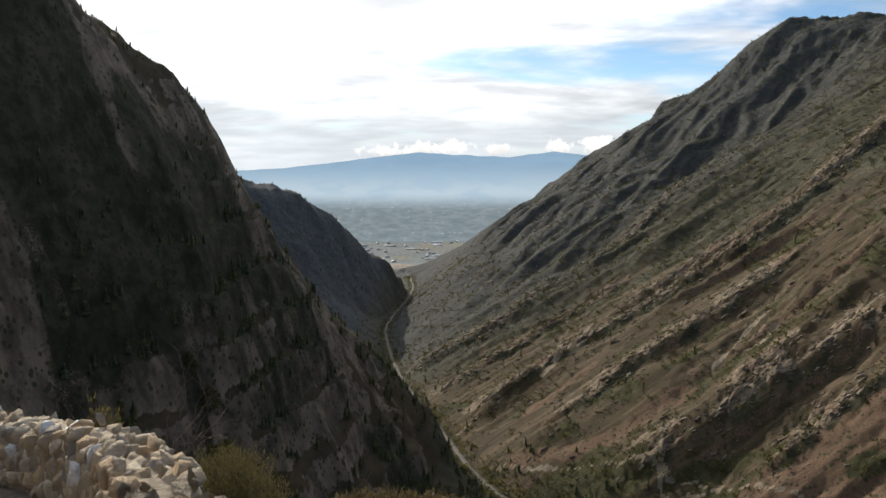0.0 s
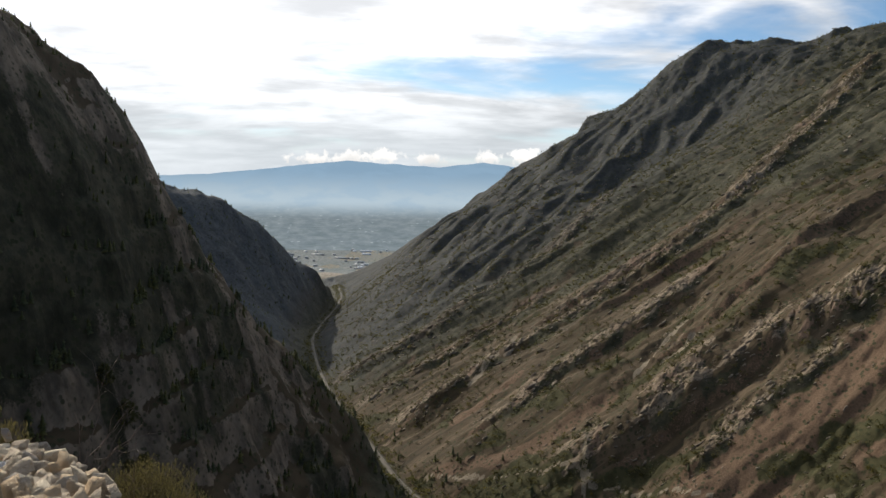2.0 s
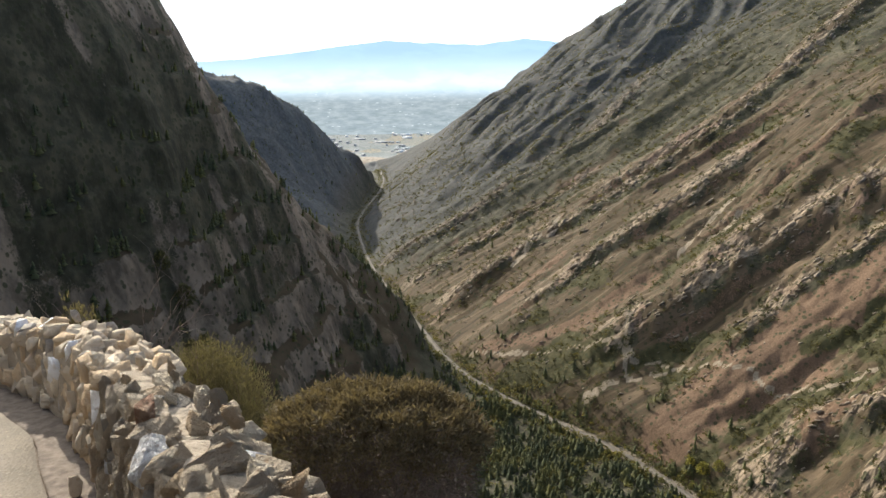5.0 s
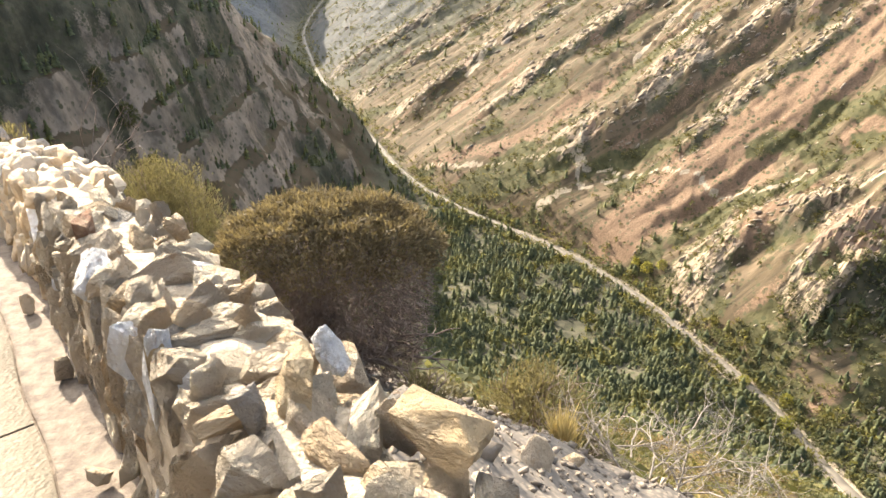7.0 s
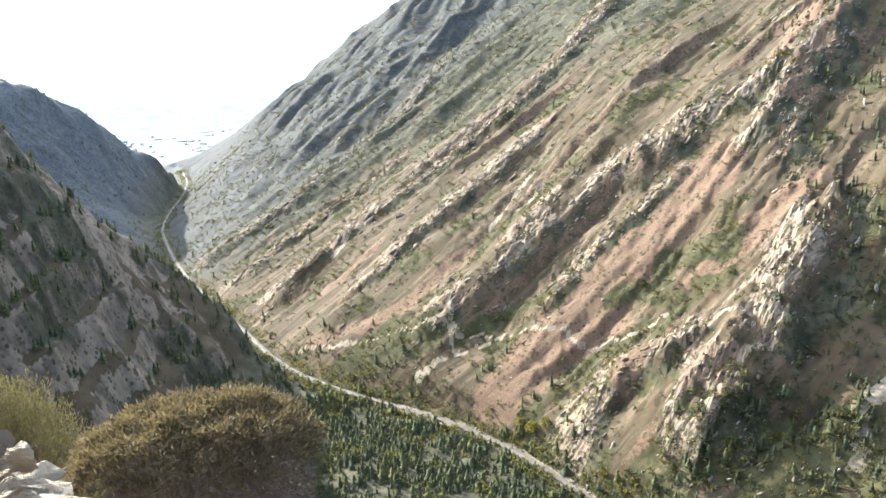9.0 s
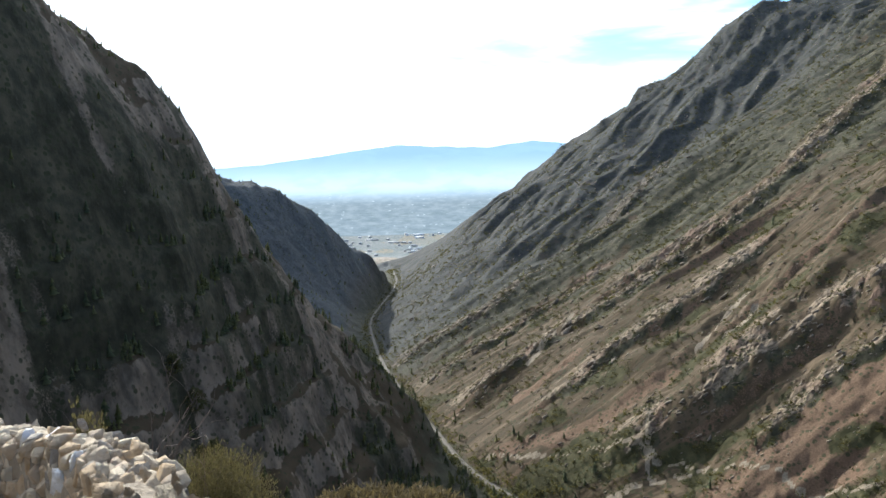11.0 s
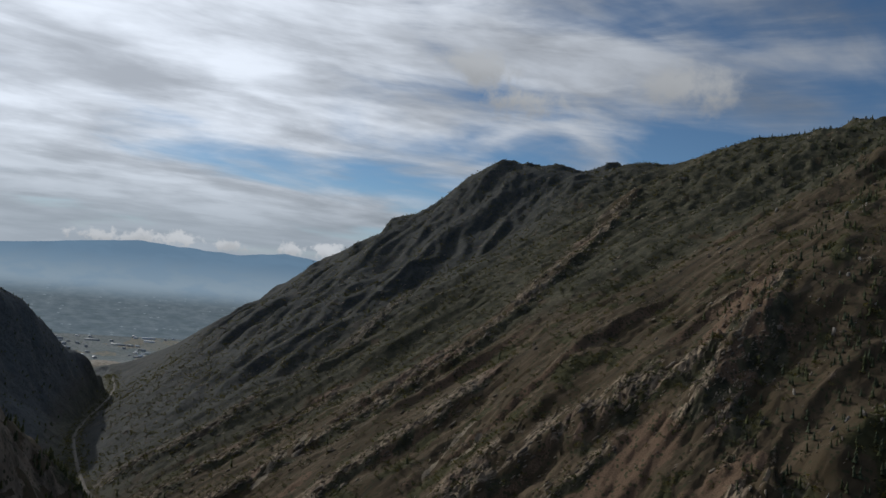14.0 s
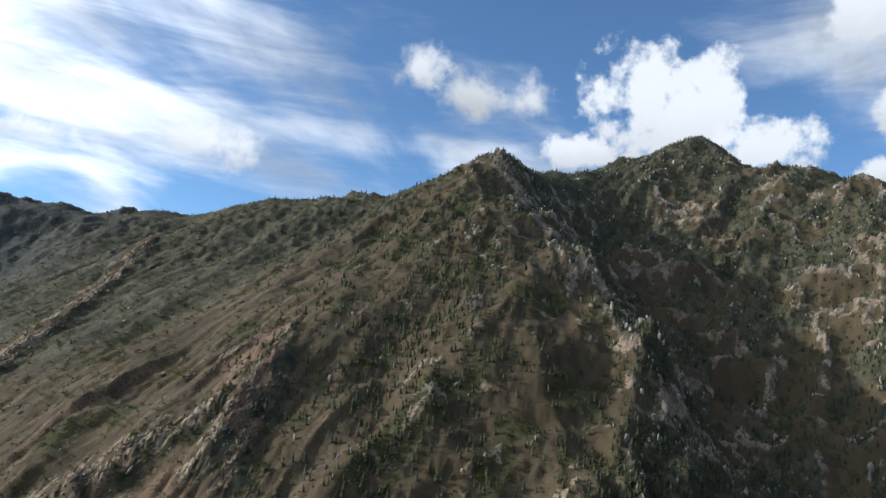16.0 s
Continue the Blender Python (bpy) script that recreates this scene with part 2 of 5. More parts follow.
# the slope under the trail
UPPER = [(60, 60, -43), (40, 60, -44), (20, 60, -44), (0, 60, -42), (-15, 60, -38), (-30, 60, -33), (-50, 60, -20)]
MIDDLE = [(65, 150, -45), (45, 190, -44), (30, 230, -43.5), (15, 250, -42), (3, 260, -38), (-10, 270, -33), (-24, 250, -27), (-40, 220, -17)]
FOOT = [(38, 345, -40.9), (24, 445, -34.0), (12, 535, -30.2), (4, 610, -27.7)]
HOME = [(-80, 60, 25), (-120, 60, 32), (170, 60, 15), (130, 60, -15), (95, 60, -38), (-90, 250, 28), (-130, 250, 34), (170, 250, 22), (130, 250, -8), (-100, 700, 24), (-150, 700, 28), (160, 700, 8), (-80, 1500, 12), (-160, 1500, 16), (150, 1500, 8), (-60, 3000, 3), (180, 4000, 6), (-120, 4000, 6), (120, 4000, 6)]
PLAIN = [(-50, 3600, -7.3), (-12, 3100, -8.2), (-3.5, 3050, -8.2), (1, 3100, -8.1), (-25, 4000, -6.2), (-8, 3700, -6.65), (2, 3700, -6.65), (10, 3600, -6.8), (25, 3700, -6.6), (-30, 4850, -4.8), (-10, 4850, -4.8), (5, 4850, -4.8), (25, 4850, -4.8), (40, 4000, -5.6), (60, 4500, -4)]
NORTH_BACK = [(15, 2950, -4), (25, 2700, 2), (35, 2500, 5), (50, 2300, 8), (62, 1750, 12)]

FIRM = np.vstack([line_of(ROAD, 60), line_of(CREST, 70), line_of(CREST_FAR, 110), line_of(SPUR, 90), line_of(GULLY, 110), line_of(CLIFF, 45), line_of(CLIFF_FOOT, 60), line_of(HILL, 90),
                  line_of(HILL_BACK, 300), line_of(UPPER, 30), line_of(MIDDLE, 60), line_of(FOOT, 60), np.array([polar(*p) for p in BEHIND + HOME + PLAIN + NORTH_BACK])])


def even_slope():
    """Places that keep the mountainside across the canyon straight from crest to road."""
    road, crest = line_of(ROAD, 20), line_of(CREST, 20)
    out = []
    for y in np.arange(330, 2500, 130.0):
        a = road[np.argmin(np.abs(road[:, 1] - y) + 1e3 * (road[:, 1] < 200))]
        b = crest[np.argmin(np.abs(crest[:, 1] - max(y, 640)))]
        out += [a + (b - a) * f + np.array([0, 0, 10 * f * (1 - f)]) for f in (0.06, 0.16, 0.34, 0.55, 0.78)]
    return np.array(out)


FIRM = np.vstack([FIRM, even_slope()])
FIRM = FIRM[np.unique((FIRM[:, :2] / 8).round(), axis=0, return_index=True)[1]]
gap_ = np.linalg.norm(FIRM[:, None, :2] - FIRM[None, :, :2], axis=2)
n_ = len(FIRM)
sys_ = np.zeros((n_ + 3, n_ + 3))
sys_[:n_, :n_] = gap_
sys_[:n_, n_], sys_[:n_, n_ + 1:] = 1, FIRM[:, :2]
sys_[n_, :n_], sys_[n_ + 1:, :n_] = 1, FIRM[:, :2].T
PULL = np.linalg.solve(sys_, np.concatenate([FIRM[:, 2], np.zeros(3)]))


def rounded(pts, times=2):
    """A line with its corners cut."""
    for _ in range(times):
        a, b = pts[:-1], pts[1:]
        pts = np.vstack([pts[:1], np.stack([0.75 * a + 0.25 * b, 0.25 * a + 0.75 * b], 1).reshape(-1, 3), pts[-1:]])
    return pts


ROAD_LINE = rounded(np.array([polar(*p) for p in ROAD]), 2)


SPUR_LINE = np.array([polar(*p) for p in SPUR])
SKY_NEAR = np.array([polar(*p) for p in CLIFF])
SKY_FAR = np.array([polar(*p) for p in CREST + CREST_FAR[1:]])


def smooth_land(x, y):
    """The land without its relief: a tent of straight slopes hung on the lines above."""
    z = np.empty(len(x))
    for i in range(0, len(x), 40000):
        d = np.sqrt((x[i:i + 40000, None] - FIRM[None, :, 0]) ** 2 + (y[i:i + 40000, None] - FIRM[None, :, 1]) ** 2)
        z[i:i + 40000] = d @ PULL[:n_] + PULL[n_] + PULL[n_ + 1] * x[i:i + 40000] + PULL[n_ + 2] * y[i:i + 40000]
    return z


def to_line(x, y, pts):
    """Distance to a line of places, and the height and signed side there."""
    best, height, side, along = np.full(len(x), 1e9), np.zeros(len(x)), np.zeros(len(x)), np.zeros(len(x))
    run = 0.0
    for a, b in zip(pts, pts[1:]):
        e = (b - a)[:2]
        length = np.hypot(*e)
        t = np.clip(((x - a[0]) * e[0] + (y - a[1]) * e[1]) / length ** 2, 0, 1)
        dx, dy = x - a[0] - t * e[0], y - a[1] - t * e[1]
        d = np.hypot(dx, dy)
        m = d < best
        best[m], height[m], along[m] = d[m], (a[2] + t * (b[2] - a[2]))[m], (run + t * length)[m]
        side[m] = np.sign(e[1] * dx - e[0] * dy)[m]
        run += length
    return best, height, side, along


# inner foot of the wall on the plan, and the trail's height along it
WALL = np.array([(5.2, -9.0), (3.5, -6.0), (2.36, -4.0), (1.3, -2.2), (0.44, -0.6), (-0.14, 0.5), (-0.73, 1.51), (-0.92, 1.84), (-1.70, 3.17), (-1.98, 3.62), (-2.41, 4.10), (-2.86, 4.46), (-3.7, 4.95), (-5.2, 5.5), (-7.5, 5.9)])
THICK = 0.44
WALL3 = np.column_stack([WALL, np.zeros(len(WALL))])
FOOT_AT = float(to_line(np.array([0.0]), np.array([0.0]), WALL3)[3][0])


def trail_height(s):
    return -0.105 * (s - FOOT_AT)


# brink of the scree outside the wall, from its far end
BRINK = np.array([(-9.0, 8.5, 0), (-4.5, 5.9, 0), (-1.7, 3.55, 0), (-0.55, 2.05, 0), (-0.18, 2.19, 0), (0.32, 2.68, 0), (1.05, 3.05, 0), (2.4, 3.0, 0), (4.5, 1.0, 0), (7.0, -4.0, 0)])


def near_land(x, y):
    d, _, side, s = to_line(x, y, WALL3)
    d = d * side                                  # positive outside the wall
    z = trail_height(s) - 0.10
    out = d - THICK
    hang = np.where(out > 0, 0.02 - 0.74 * np.minimum(out, 2.3) - 1.25 * np.clip(out - 2.3, 0, 4) - 0.95 * np.clip(out - 6.3, 0, None), 0)
    z = z + np.where(out > 0, hang, 0) + np.where(d < -2.3, 0.9 * (-2.3 - d), 0)
    brink, _, beyond, _ = to_line(x, y, BRINK)
    z = z - np.where(beyond < 0, 0.36 * np.minimum(brink, 2.5), 0) * step(-0.2, 0.2, out)
    rough = step(0.0, 0.6, out)
    return z + rough * (0.10 * fbm(x * 1.1, y * 1.1, 4, 5)) + step(2.6, 3.4, -d) * 0.25 * fbm(x * 0.7, y * 0.7, 4, 9)


def blob(x, y, cx, cy, rx, ry):
    return np.exp(-((x - cx) / rx) ** 2 - ((y - cy) / ry) ** 2)


# rock ribs on the mountain across the canyon, on the plan from their foot upwards: height, reach to the near and to the far side
RIBS = [([(55, 860), (183, 892), (282, 911), (407, 913), (487, 943), (836, 1165)], 15, 11, 48), ([(193, 603), (240, 603), (301, 605), (356, 596), (406, 581)], 14, 9, 34),
        ([(204, 382), (238, 413), (264, 426), (296, 409)], 20, 8, 28), ([(303, 350), (324, 360), (360, 368), (389, 376), (426, 402)], 24, 14, 42), ([(449, 511), (496, 527), (566, 547)], 16, 14, 30),
        ([(386, 573), (479, 551), (549, 566), (606, 576)], 16, 12, 32), ([(-43, 1155), (86, 1119), (211, 1177), (317, 1198), (442, 1320)], 13, 15, 45), ([(150, 745), (260, 760), (360, 770)], 9, 8, 30),
        ([(448, 475), (485, 500), (549, 520)], 13, 10, 24), ([(270, 540), (330, 548), (390, 540)], 8, 6, 20), ([(0, 1000), (120, 1010), (260, 1040)], 9, 9, 34)]
HOLLOWS = [([(210, 649), (252, 662), (324, 693), (388, 689), (563, 808)], -8, 20, 20), ([(334, 320), (367, 344), (407, 375), (445, 391)], -16, 16, 16), ([(561, 399), (628, 455), (699, 480)], -15, 22, 22)]
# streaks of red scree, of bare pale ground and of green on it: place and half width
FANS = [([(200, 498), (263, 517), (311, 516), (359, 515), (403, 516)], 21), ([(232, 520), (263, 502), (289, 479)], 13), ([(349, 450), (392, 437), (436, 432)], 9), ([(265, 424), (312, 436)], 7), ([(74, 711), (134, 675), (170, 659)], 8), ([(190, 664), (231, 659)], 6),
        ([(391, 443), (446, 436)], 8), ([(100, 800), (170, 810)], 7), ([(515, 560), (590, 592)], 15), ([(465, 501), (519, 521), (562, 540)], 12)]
BARE = [([(262, 671), (293, 690), (325, 710)], 4.5), ([(290, 662), (323, 677)], 4), ([(149, 574), (174, 571)], 5), ([(200, 621), (187, 593), (188, 564), (211, 560), (232, 558)], 2.6), ([(174, 923), (199, 941)], 5), ([(122, 859), (159, 888)], 5), ([(341, 282), (364, 299), (379, 303)], 7),
        ([(55, 724), (103, 672), (153, 630), (187, 594), (239, 537), (268, 493), (288, 458), (318, 443)], 1.9), ([(326, 406), (352, 357)], 2.0)]
GREEN = [([(91, 649), (169, 605)], 22), ([(346, 487), (377, 447)], 10), ([(346, 446), (362, 427)], 7), ([(251, 653), (328, 659)], 9), ([(304, 559), (353, 537)], 6), ([(299, 500), (324, 489), (329, 435)], 8), ([(194, 581), (250, 566), (269, 546)], 7), ([(298, 434), (327, 438), (351, 429)], 6)]


def reach(x, y, line, wn, wf=None):
    """1 on a line, falling off over wn metres to its near side and wf to its far side."""
    wf = wf or wn
    pts = np.column_stack([np.array(line, float), np.zeros(len(line))])
    far = 3 * max(wn, wf)
    out, signed = np.zeros(len(x)), np.full(len(x), 1e9)
    m = (x > pts[:, 0].min() - far) & (x < pts[:, 0].max() + far) & (y > pts[:, 1].min() - far) & (y < pts[:, 1].max() + far)
    if m.any():
        d, _, side, _ = to_line(x[m], y[m], pts)
        out[m], signed[m] = np.exp(-(d / np.where(side > 0, wn, wf)) ** 2), d * side
    return out, signed


def relief(x, y, z):
    """Ribs, gullies, ledges and crags added to the smooth land."""
    r, az = np.hypot(x, y), np.degrees(np.arctan2(x, y))
    road_d, road_z, side, _ = to_line(x, y, ROAD_LINE)
    right = step(-6, 22, road_d * side) * step(3000, 2800, r) * step(-25, -5, az)
    left = (1 - right) * step(250, 420, r) * step(3000, 2700, r) * step(9, 0, az) * step(6, 90, road_d)
    own = (1 - right) * (1 - left) * step(30, 120, r) * step(900, 600, r)
    far = step(900, 1600, r)
    east = step(40, 64, az)
    up = right * step(8, 70, road_d)
    # the face towards the canyon's mouth is fluted, not bedded
    fluted = step(950, 1350, y - 0.30 * x) * (1 - east)
    bedded = 1 - 0.8 * fluted
    # tilted beds run down the fall line: each breaks off towards the near side and dips away behind
    b = y - 0.02 * x + 34 * gnoise(x / 420, y / 420, 3) + 4 * fbm(x / 60, y / 60, 3, 4)
    big = ridged(b / 230, x / 900, 2, 11)
    patch = fbm(x / 240, b / 100, 3, 15)
    u1, u2 = np.mod(b / 96.0 + 0.05 + 0.25 * gnoise(b / 130, x / 500, 17), 1), np.mod(b / 23.0 + 0.5 * gnoise(x / 60, b / 45, 16), 1)
    bed = np.where(u1 < 0.13, step(0, 0.13, u1), ((1 - u1) / 0.87) ** 1.15)
    thin = np.where(u2 < 0.2, u2 / 0.2, (1 - u2) / 0.8)
    ribs = np.clip(0.25 + step(-0.35, 0.5, patch), 0, 1.1) * (1 - east) * (1 - 0.4 * step(60, 320, z)) * bedded
    ledge = ridged(b / 11, x / 36, 4, 33, 0.6)
    crag = ridged(x / 75, y / 75, 5, 41, 0.6)
    rubbly = fbm(x / 14, y / 14, 4, 35, 0.6)
    add = up * ((27 * (big - 0.9) * bedded + 4 * (ridged(b / 95, x / 420, 2, 12) - 0.9)) * (0.25 + 0.75 * step(-330, -100, z)) + ribs * (6.5 * (bed - 0.75) + 2.4 * (thin - 0.6) + 1.5 * (ledge - 0.7)) + 0.5 * (ledge - 0.6) + 0.9 * rubbly + 4 * fbm(x / 120, y / 120, 3, 25) + step(60, 260, z) * 6 * (ridged(x / 30, y / 30, 3, 27) - 0.9))
    # gullies and buttresses from the crest down
    across, down = 0.62 * x - 0.78 * y, -0.78 * x - 0.62 * y
    wave = across / 190 + 0.35 * gnoise(across / 300, down / 260, 48)
    butt_far = ridged(wave, down / 900, 1, 49) + 0.30 * ridged(across / 74 + 0.3 * gnoise(across / 120, down / 90, 50), down / 300, 2, 51)
    add += up * fluted * (32 * (butt_far - 0.75) + 1.2 * fbm(x / 26, y / 26, 3, 53)) * step(-330, -150, z)
    tops, faces = np.zeros(len(x)), np.zeros(len(x))
    wx, wy = x + 5 * gnoise(x / 30, y / 30, 81), y + 6 * gnoise(x / 30, y / 30, 82)
    for line, h, wn, wf in RIBS + HOLLOWS:
        f, sd = reach(wx, wy, line, wn, wf)
        add += up * h * 0.9 * f * (0.70 + 0.35 * gnoise(x / 22, y / 22, 83) + 0.22 * fbm(x / 8, y / 8, 3, 84, 0.6))
        if h > 0:
            tops = np.maximum(tops, np.where(sd < 0.35 * wn, f ** 0.6, 0))
            faces = np.maximum(faces, np.exp(-((sd - wn) / wn) ** 2))
    # spurs spread from the high peak
    fan, out = np.arctan2(y - 610, x - 1148), np.hypot(x - 1148, y - 610)
    spread = ridged(fan * 3.1 + 0.3 * gnoise(x / 200, y / 200, 46), out / 700, 4, 47, 0.55)
    spur_d, _, spur_side, _ = to_line(x, y, SPUR_LINE)
    dome = east * step(0, 80, spur_d * spur_side)
    edge_ = np.exp(-(spur_d / 45) ** 2)
    add += up * east * ((8.0 - 4.5 * dome) * (crag - 0.9) + 8 * fbm(x / 160, y / 160, 3, 45) + (24 - 13 * dome) * (spread - 1.0) * step(60, 420, out) * step(-330, -180, z) + 14 * edge_ * step(80, 300, out))
    # the dark cliff and the hill behind it: buttresses cut by ledges
    upright = ridged((x * 0.93 + y * 0.35) / 70, (y * 0.93 - x * 0.35) / 110, 4, 52, 0.5)
    butt = ridged((x * 0.8 + y * 0.6) / 150, (y * 0.8 - x * 0.6) / 300, 2, 55)
    add += left * (9 * (upright - 0.85) + 17 * (butt - 1.0) + 5 * fbm(x / 45, y / 45, 3, 61, 0.5) - 3) * (1 - 0.4 * far)
    skyline = np.minimum(to_line(x, y, SKY_NEAR)[0], to_line(x, y, SKY_FAR)[0])
    add = add * (0.16 + 0.84 * step(5, 75, skyline)) + (right + left) * step(60, 8, skyline) * step(260, 420, r) * 2.2 * fbm(x / 13, y / 13, 3, 57, 0.6)
    tier = z + add
    tier = tier + 14 * gnoise(x / 70, y / 70, 58)
    add += (left * (1 - 0.85 * far) * 4.6 * np.sin(tier / 5.6) + right * east * 2.2 * np.sin(tier / 4.2)) * step(8, 50, skyline) * step(0.2, 0.6, 0.55 + gnoise(x / 90, y / 90, 59))
    # the slope under the trail
    add += own * (5 * fbm(x / 70, y / 70, 4, 71))
    plain = step(2800, 3050, r) * step(24, 14, np.abs(az + 2))
    z = z + add * (1 - plain)
    # the road lies on a shelf
    flat = step(30, 9, road_d) * step(3000, 2500, r)
    z = z * (1 - flat) + (road_z - 0.4) * flat
    return z, dict(right=right, left=left, own=own, big=big, tops=tops, faces=faces, u1=u1, u2=u2, spread=spread, ledge=ledge, ribs=ribs, patch=patch, crag=crag, fluted=fluted, dome=dome, spur=edge_, upright=upright, road=road_d, side=side, plain=plain, east=east, b=b)


def land(x, y):
    z, info = relief(x, y, smooth_land(x, y))
    r = np.hypot(x, y)
    m = r < 75
    if m.any():
        w = step(12, 60, r[m])
        z[m] = near_land(x[m], y[m]) * (1 - w) + z[m] * w
    return z, info


# ---- materials ----
def material(name):
    m = bpy.data.materials.new(name)
    m.use_nodes = True
    k = Nodes(m.node_tree)
    bsdf = k.add("ShaderNodeBsdfPrincipled")
    out = k.add("ShaderNodeOutputMaterial")
    k.tree.links.new(bsdf.outputs[0], out.inputs[0])
    return m, k, bsdf


def bump(k, bsdf, height, strength=0.5, distance=0.02):
    n = k.add("ShaderNodeBump")
    n.inputs["Strength"].default_value = strength
    k.put(n.inputs["Distance"], distance)
    k.put(n.inputs["Height"], height)
    k.tree.links.new(n.outputs[0], bsdf.inputs["Normal"])


def attribute(k, name):
    n = k.add("ShaderNodeAttribute")
    n.attribute_name = name
    return n.outputs["Fac"]


def land_material():
    """Rock, scree, dry grass and forest floor, mixed by what each place carries, with haze tints far off."""
    m, k, bsdf = material("mountainside")
    co = k.add("ShaderNodeTexCoord").outputs["Object"]
    rock, scree, green, forest, town, track, gravel, strata, dim_rock, scrub = (attribute(k, a) for a in ("rock", "scree", "green", "forest", "town", "track", "gravel", "strata", "dim_rock", "scrub"))
    big, mid, fine = k.noise(co, 0.012, 5, 0.6), k.noise(co, 0.09, 5, 0.62), k.noise(co, 0.7, 4, 0.6)
    grain = k.noise(k.scaled(co, (0.35, 1.3, 0.5)), 0.16, 5, 0.65)
    streak = k.noise(k.scaled(co, (0.09, 1.0, 0.09)), 0.11, 5, 0.62, 0.2)
    hair = k.noise(k.scaled(co, (0.12, 1.0, 0.12)), 0.45, 4, 0.6)
    blotch = k.noise(k.scaled(co, (1.0, 1.0, 0.45)), 0.12, 6, 0.66)
    lump = k.noise(k.scaled(co, (1.0, 1.0, 0.4)), 0.03, 4, 0.6)
    streak = k.math("ADD", k.math("MULTIPLY", strata, k.math("SUBTRACT", streak, 0.5)), 0.5)
    hair = k.math("ADD", k.math("MULTIPLY", strata, k.math("SUBTRACT", hair, blotch)), blotch)
    grain = k.math("ADD", k.math("MULTIPLY", strata, k.math("SUBTRACT", grain, blotch)), blotch)
    dry = k.mix(mid, (0.088, 0.066, 0.040), (0.146, 0.109, 0.067))
    dry = k.mix(k.ramp(big, 0.42, 0.6), dry, (0.096, 0.071, 0.040))
    dry = k.mix(k.ramp(streak, 0.50, 0.62), dry, (0.180, 0.134, 0.085))
    dry = k.mix(k.ramp(streak, 0.46, 0.36), dry, (0.070, 0.056, 0.035))
    stone = k.mix(k.ramp(hair, 0.38, 0.6), (0.112, 0.087, 0.062), (0.305, 0.238, 0.162))
    stone = k.mix(k.ramp(k.noise(co, 0.02, 4), 0.5, 0.66), stone, (0.20, 0.135, 0.095))
    # duller rock for the shaded cliff and the heights, shade put into the colour
    dim_stone = k.mix(k.ramp(k.noise(k.scaled(co, (1, 1, 0.5)), 0.06, 6, 0.65), 0.35, 0.65), (0.098, 0.080, 0.058), (0.275, 0.215, 0.155))
    stone = k.mix(dim_rock, stone, dim_stone)
    rubble = k.mix(k.ramp(fine, 0.3, 0.7), (0.160, 0.104, 0.066), (0.240, 0.163, 0.106))
    rubble = k.mix(k.ramp(mid, 0.5, 0.7), rubble, (0.215, 0.140, 0.092))
    grass = k.mix(k.ramp(mid, 0.35, 0.65), (0.062, 0.060, 0.027), (0.105, 0.096, 0.046))
    floor = k.mix(k.ramp(mid, 0.35, 0.65), (0.056, 0.054, 0.034), (0.112, 0.098, 0.062))
    floor = k.mix(k.ramp(lump, 0.40, 0.58), floor, k.mix(1.0, floor, (0.6, 0.62, 0.6), "MULTIPLY"))
    floor = k.mix(k.ramp(grain, 0.60, 0.72), floor, (0.115, 0.096, 0.066))

    def edge(mask, lo=0.38, hi=0.62):
        wob = k.math("ADD", mask, k.math("MULTIPLY", k.math("SUBTRACT", k.math("ADD", mid, fine), 1.0), 0.6))
        return k.ramp(wob, lo, hi)

    c = k.mix(edge(scree), dry, rubble)
    c = k.mix(edge(green), c, grass)
    c = k.mix(1.0, c, (0.74, 0.73, 0.72), "MULTIPLY")
    c = k.mix(edge(rock), c, stone)
    c = k.mix(edge(forest), c, floor)
    # scrub oak on the heights towards the mouth, haze and shade put in the colour
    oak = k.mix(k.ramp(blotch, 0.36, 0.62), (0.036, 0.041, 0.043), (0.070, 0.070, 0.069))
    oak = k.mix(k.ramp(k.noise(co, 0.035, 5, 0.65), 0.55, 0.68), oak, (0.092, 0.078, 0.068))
    # paler and bluer for the far hill, distance haze put into the colour
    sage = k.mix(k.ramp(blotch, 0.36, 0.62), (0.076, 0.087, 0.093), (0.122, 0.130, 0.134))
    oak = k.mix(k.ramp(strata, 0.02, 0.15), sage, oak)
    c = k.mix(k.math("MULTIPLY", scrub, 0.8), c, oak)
    # thin bushes too small to stand alone
    tuft = k.voronoi(co, 0.22)
    c = k.mix(k.math("MULTIPLY", k.ramp(tuft.outputs["Distance"], 0.42, 0.30), k.math("MULTIPLY", k.ramp(mid, 0.42, 0.56), 0.85)), c, (0.045, 0.05, 0.024))
    field = k.voronoi(k.scaled(co, (1.0, 0.45, 1.0)), 0.011)
    # fields and town in pale cool grey, valley haze put into the colour
    crop = k.mix(k.ramp(k.noise(co, 0.008, 4), 0.4, 0.6), (0.18, 0.205, 0.20), (0.245, 0.255, 0.24))
    tone = k.add("ShaderNodeSeparateColor")
    k.put(tone.inputs[0], field.outputs["Color"])
    crop = k.mix(k.ramp(tone.outputs[0], 0.72, 0.8), crop, (0.27, 0.24, 0.18))
    crop = k.mix(k.ramp(mid, 0.52, 0.6), crop, (0.125, 0.155, 0.135))
    sand = k.add("ShaderNodeSeparateXYZ")
    k.put(sand.inputs[0], co)
    quarry = k.math("ADD", sand.outputs[1], k.math("MULTIPLY", k.math("SUBTRACT", k.noise(co, 0.006, 4), 0.5), 900.0))
    crop = k.mix(k.ramp(quarry, 3180, 3080), crop, k.mix(k.ramp(mid, 0.4, 0.6), (0.25, 0.205, 0.15), (0.40, 0.35, 0.28)))
    c = k.mix(town, c, crop)
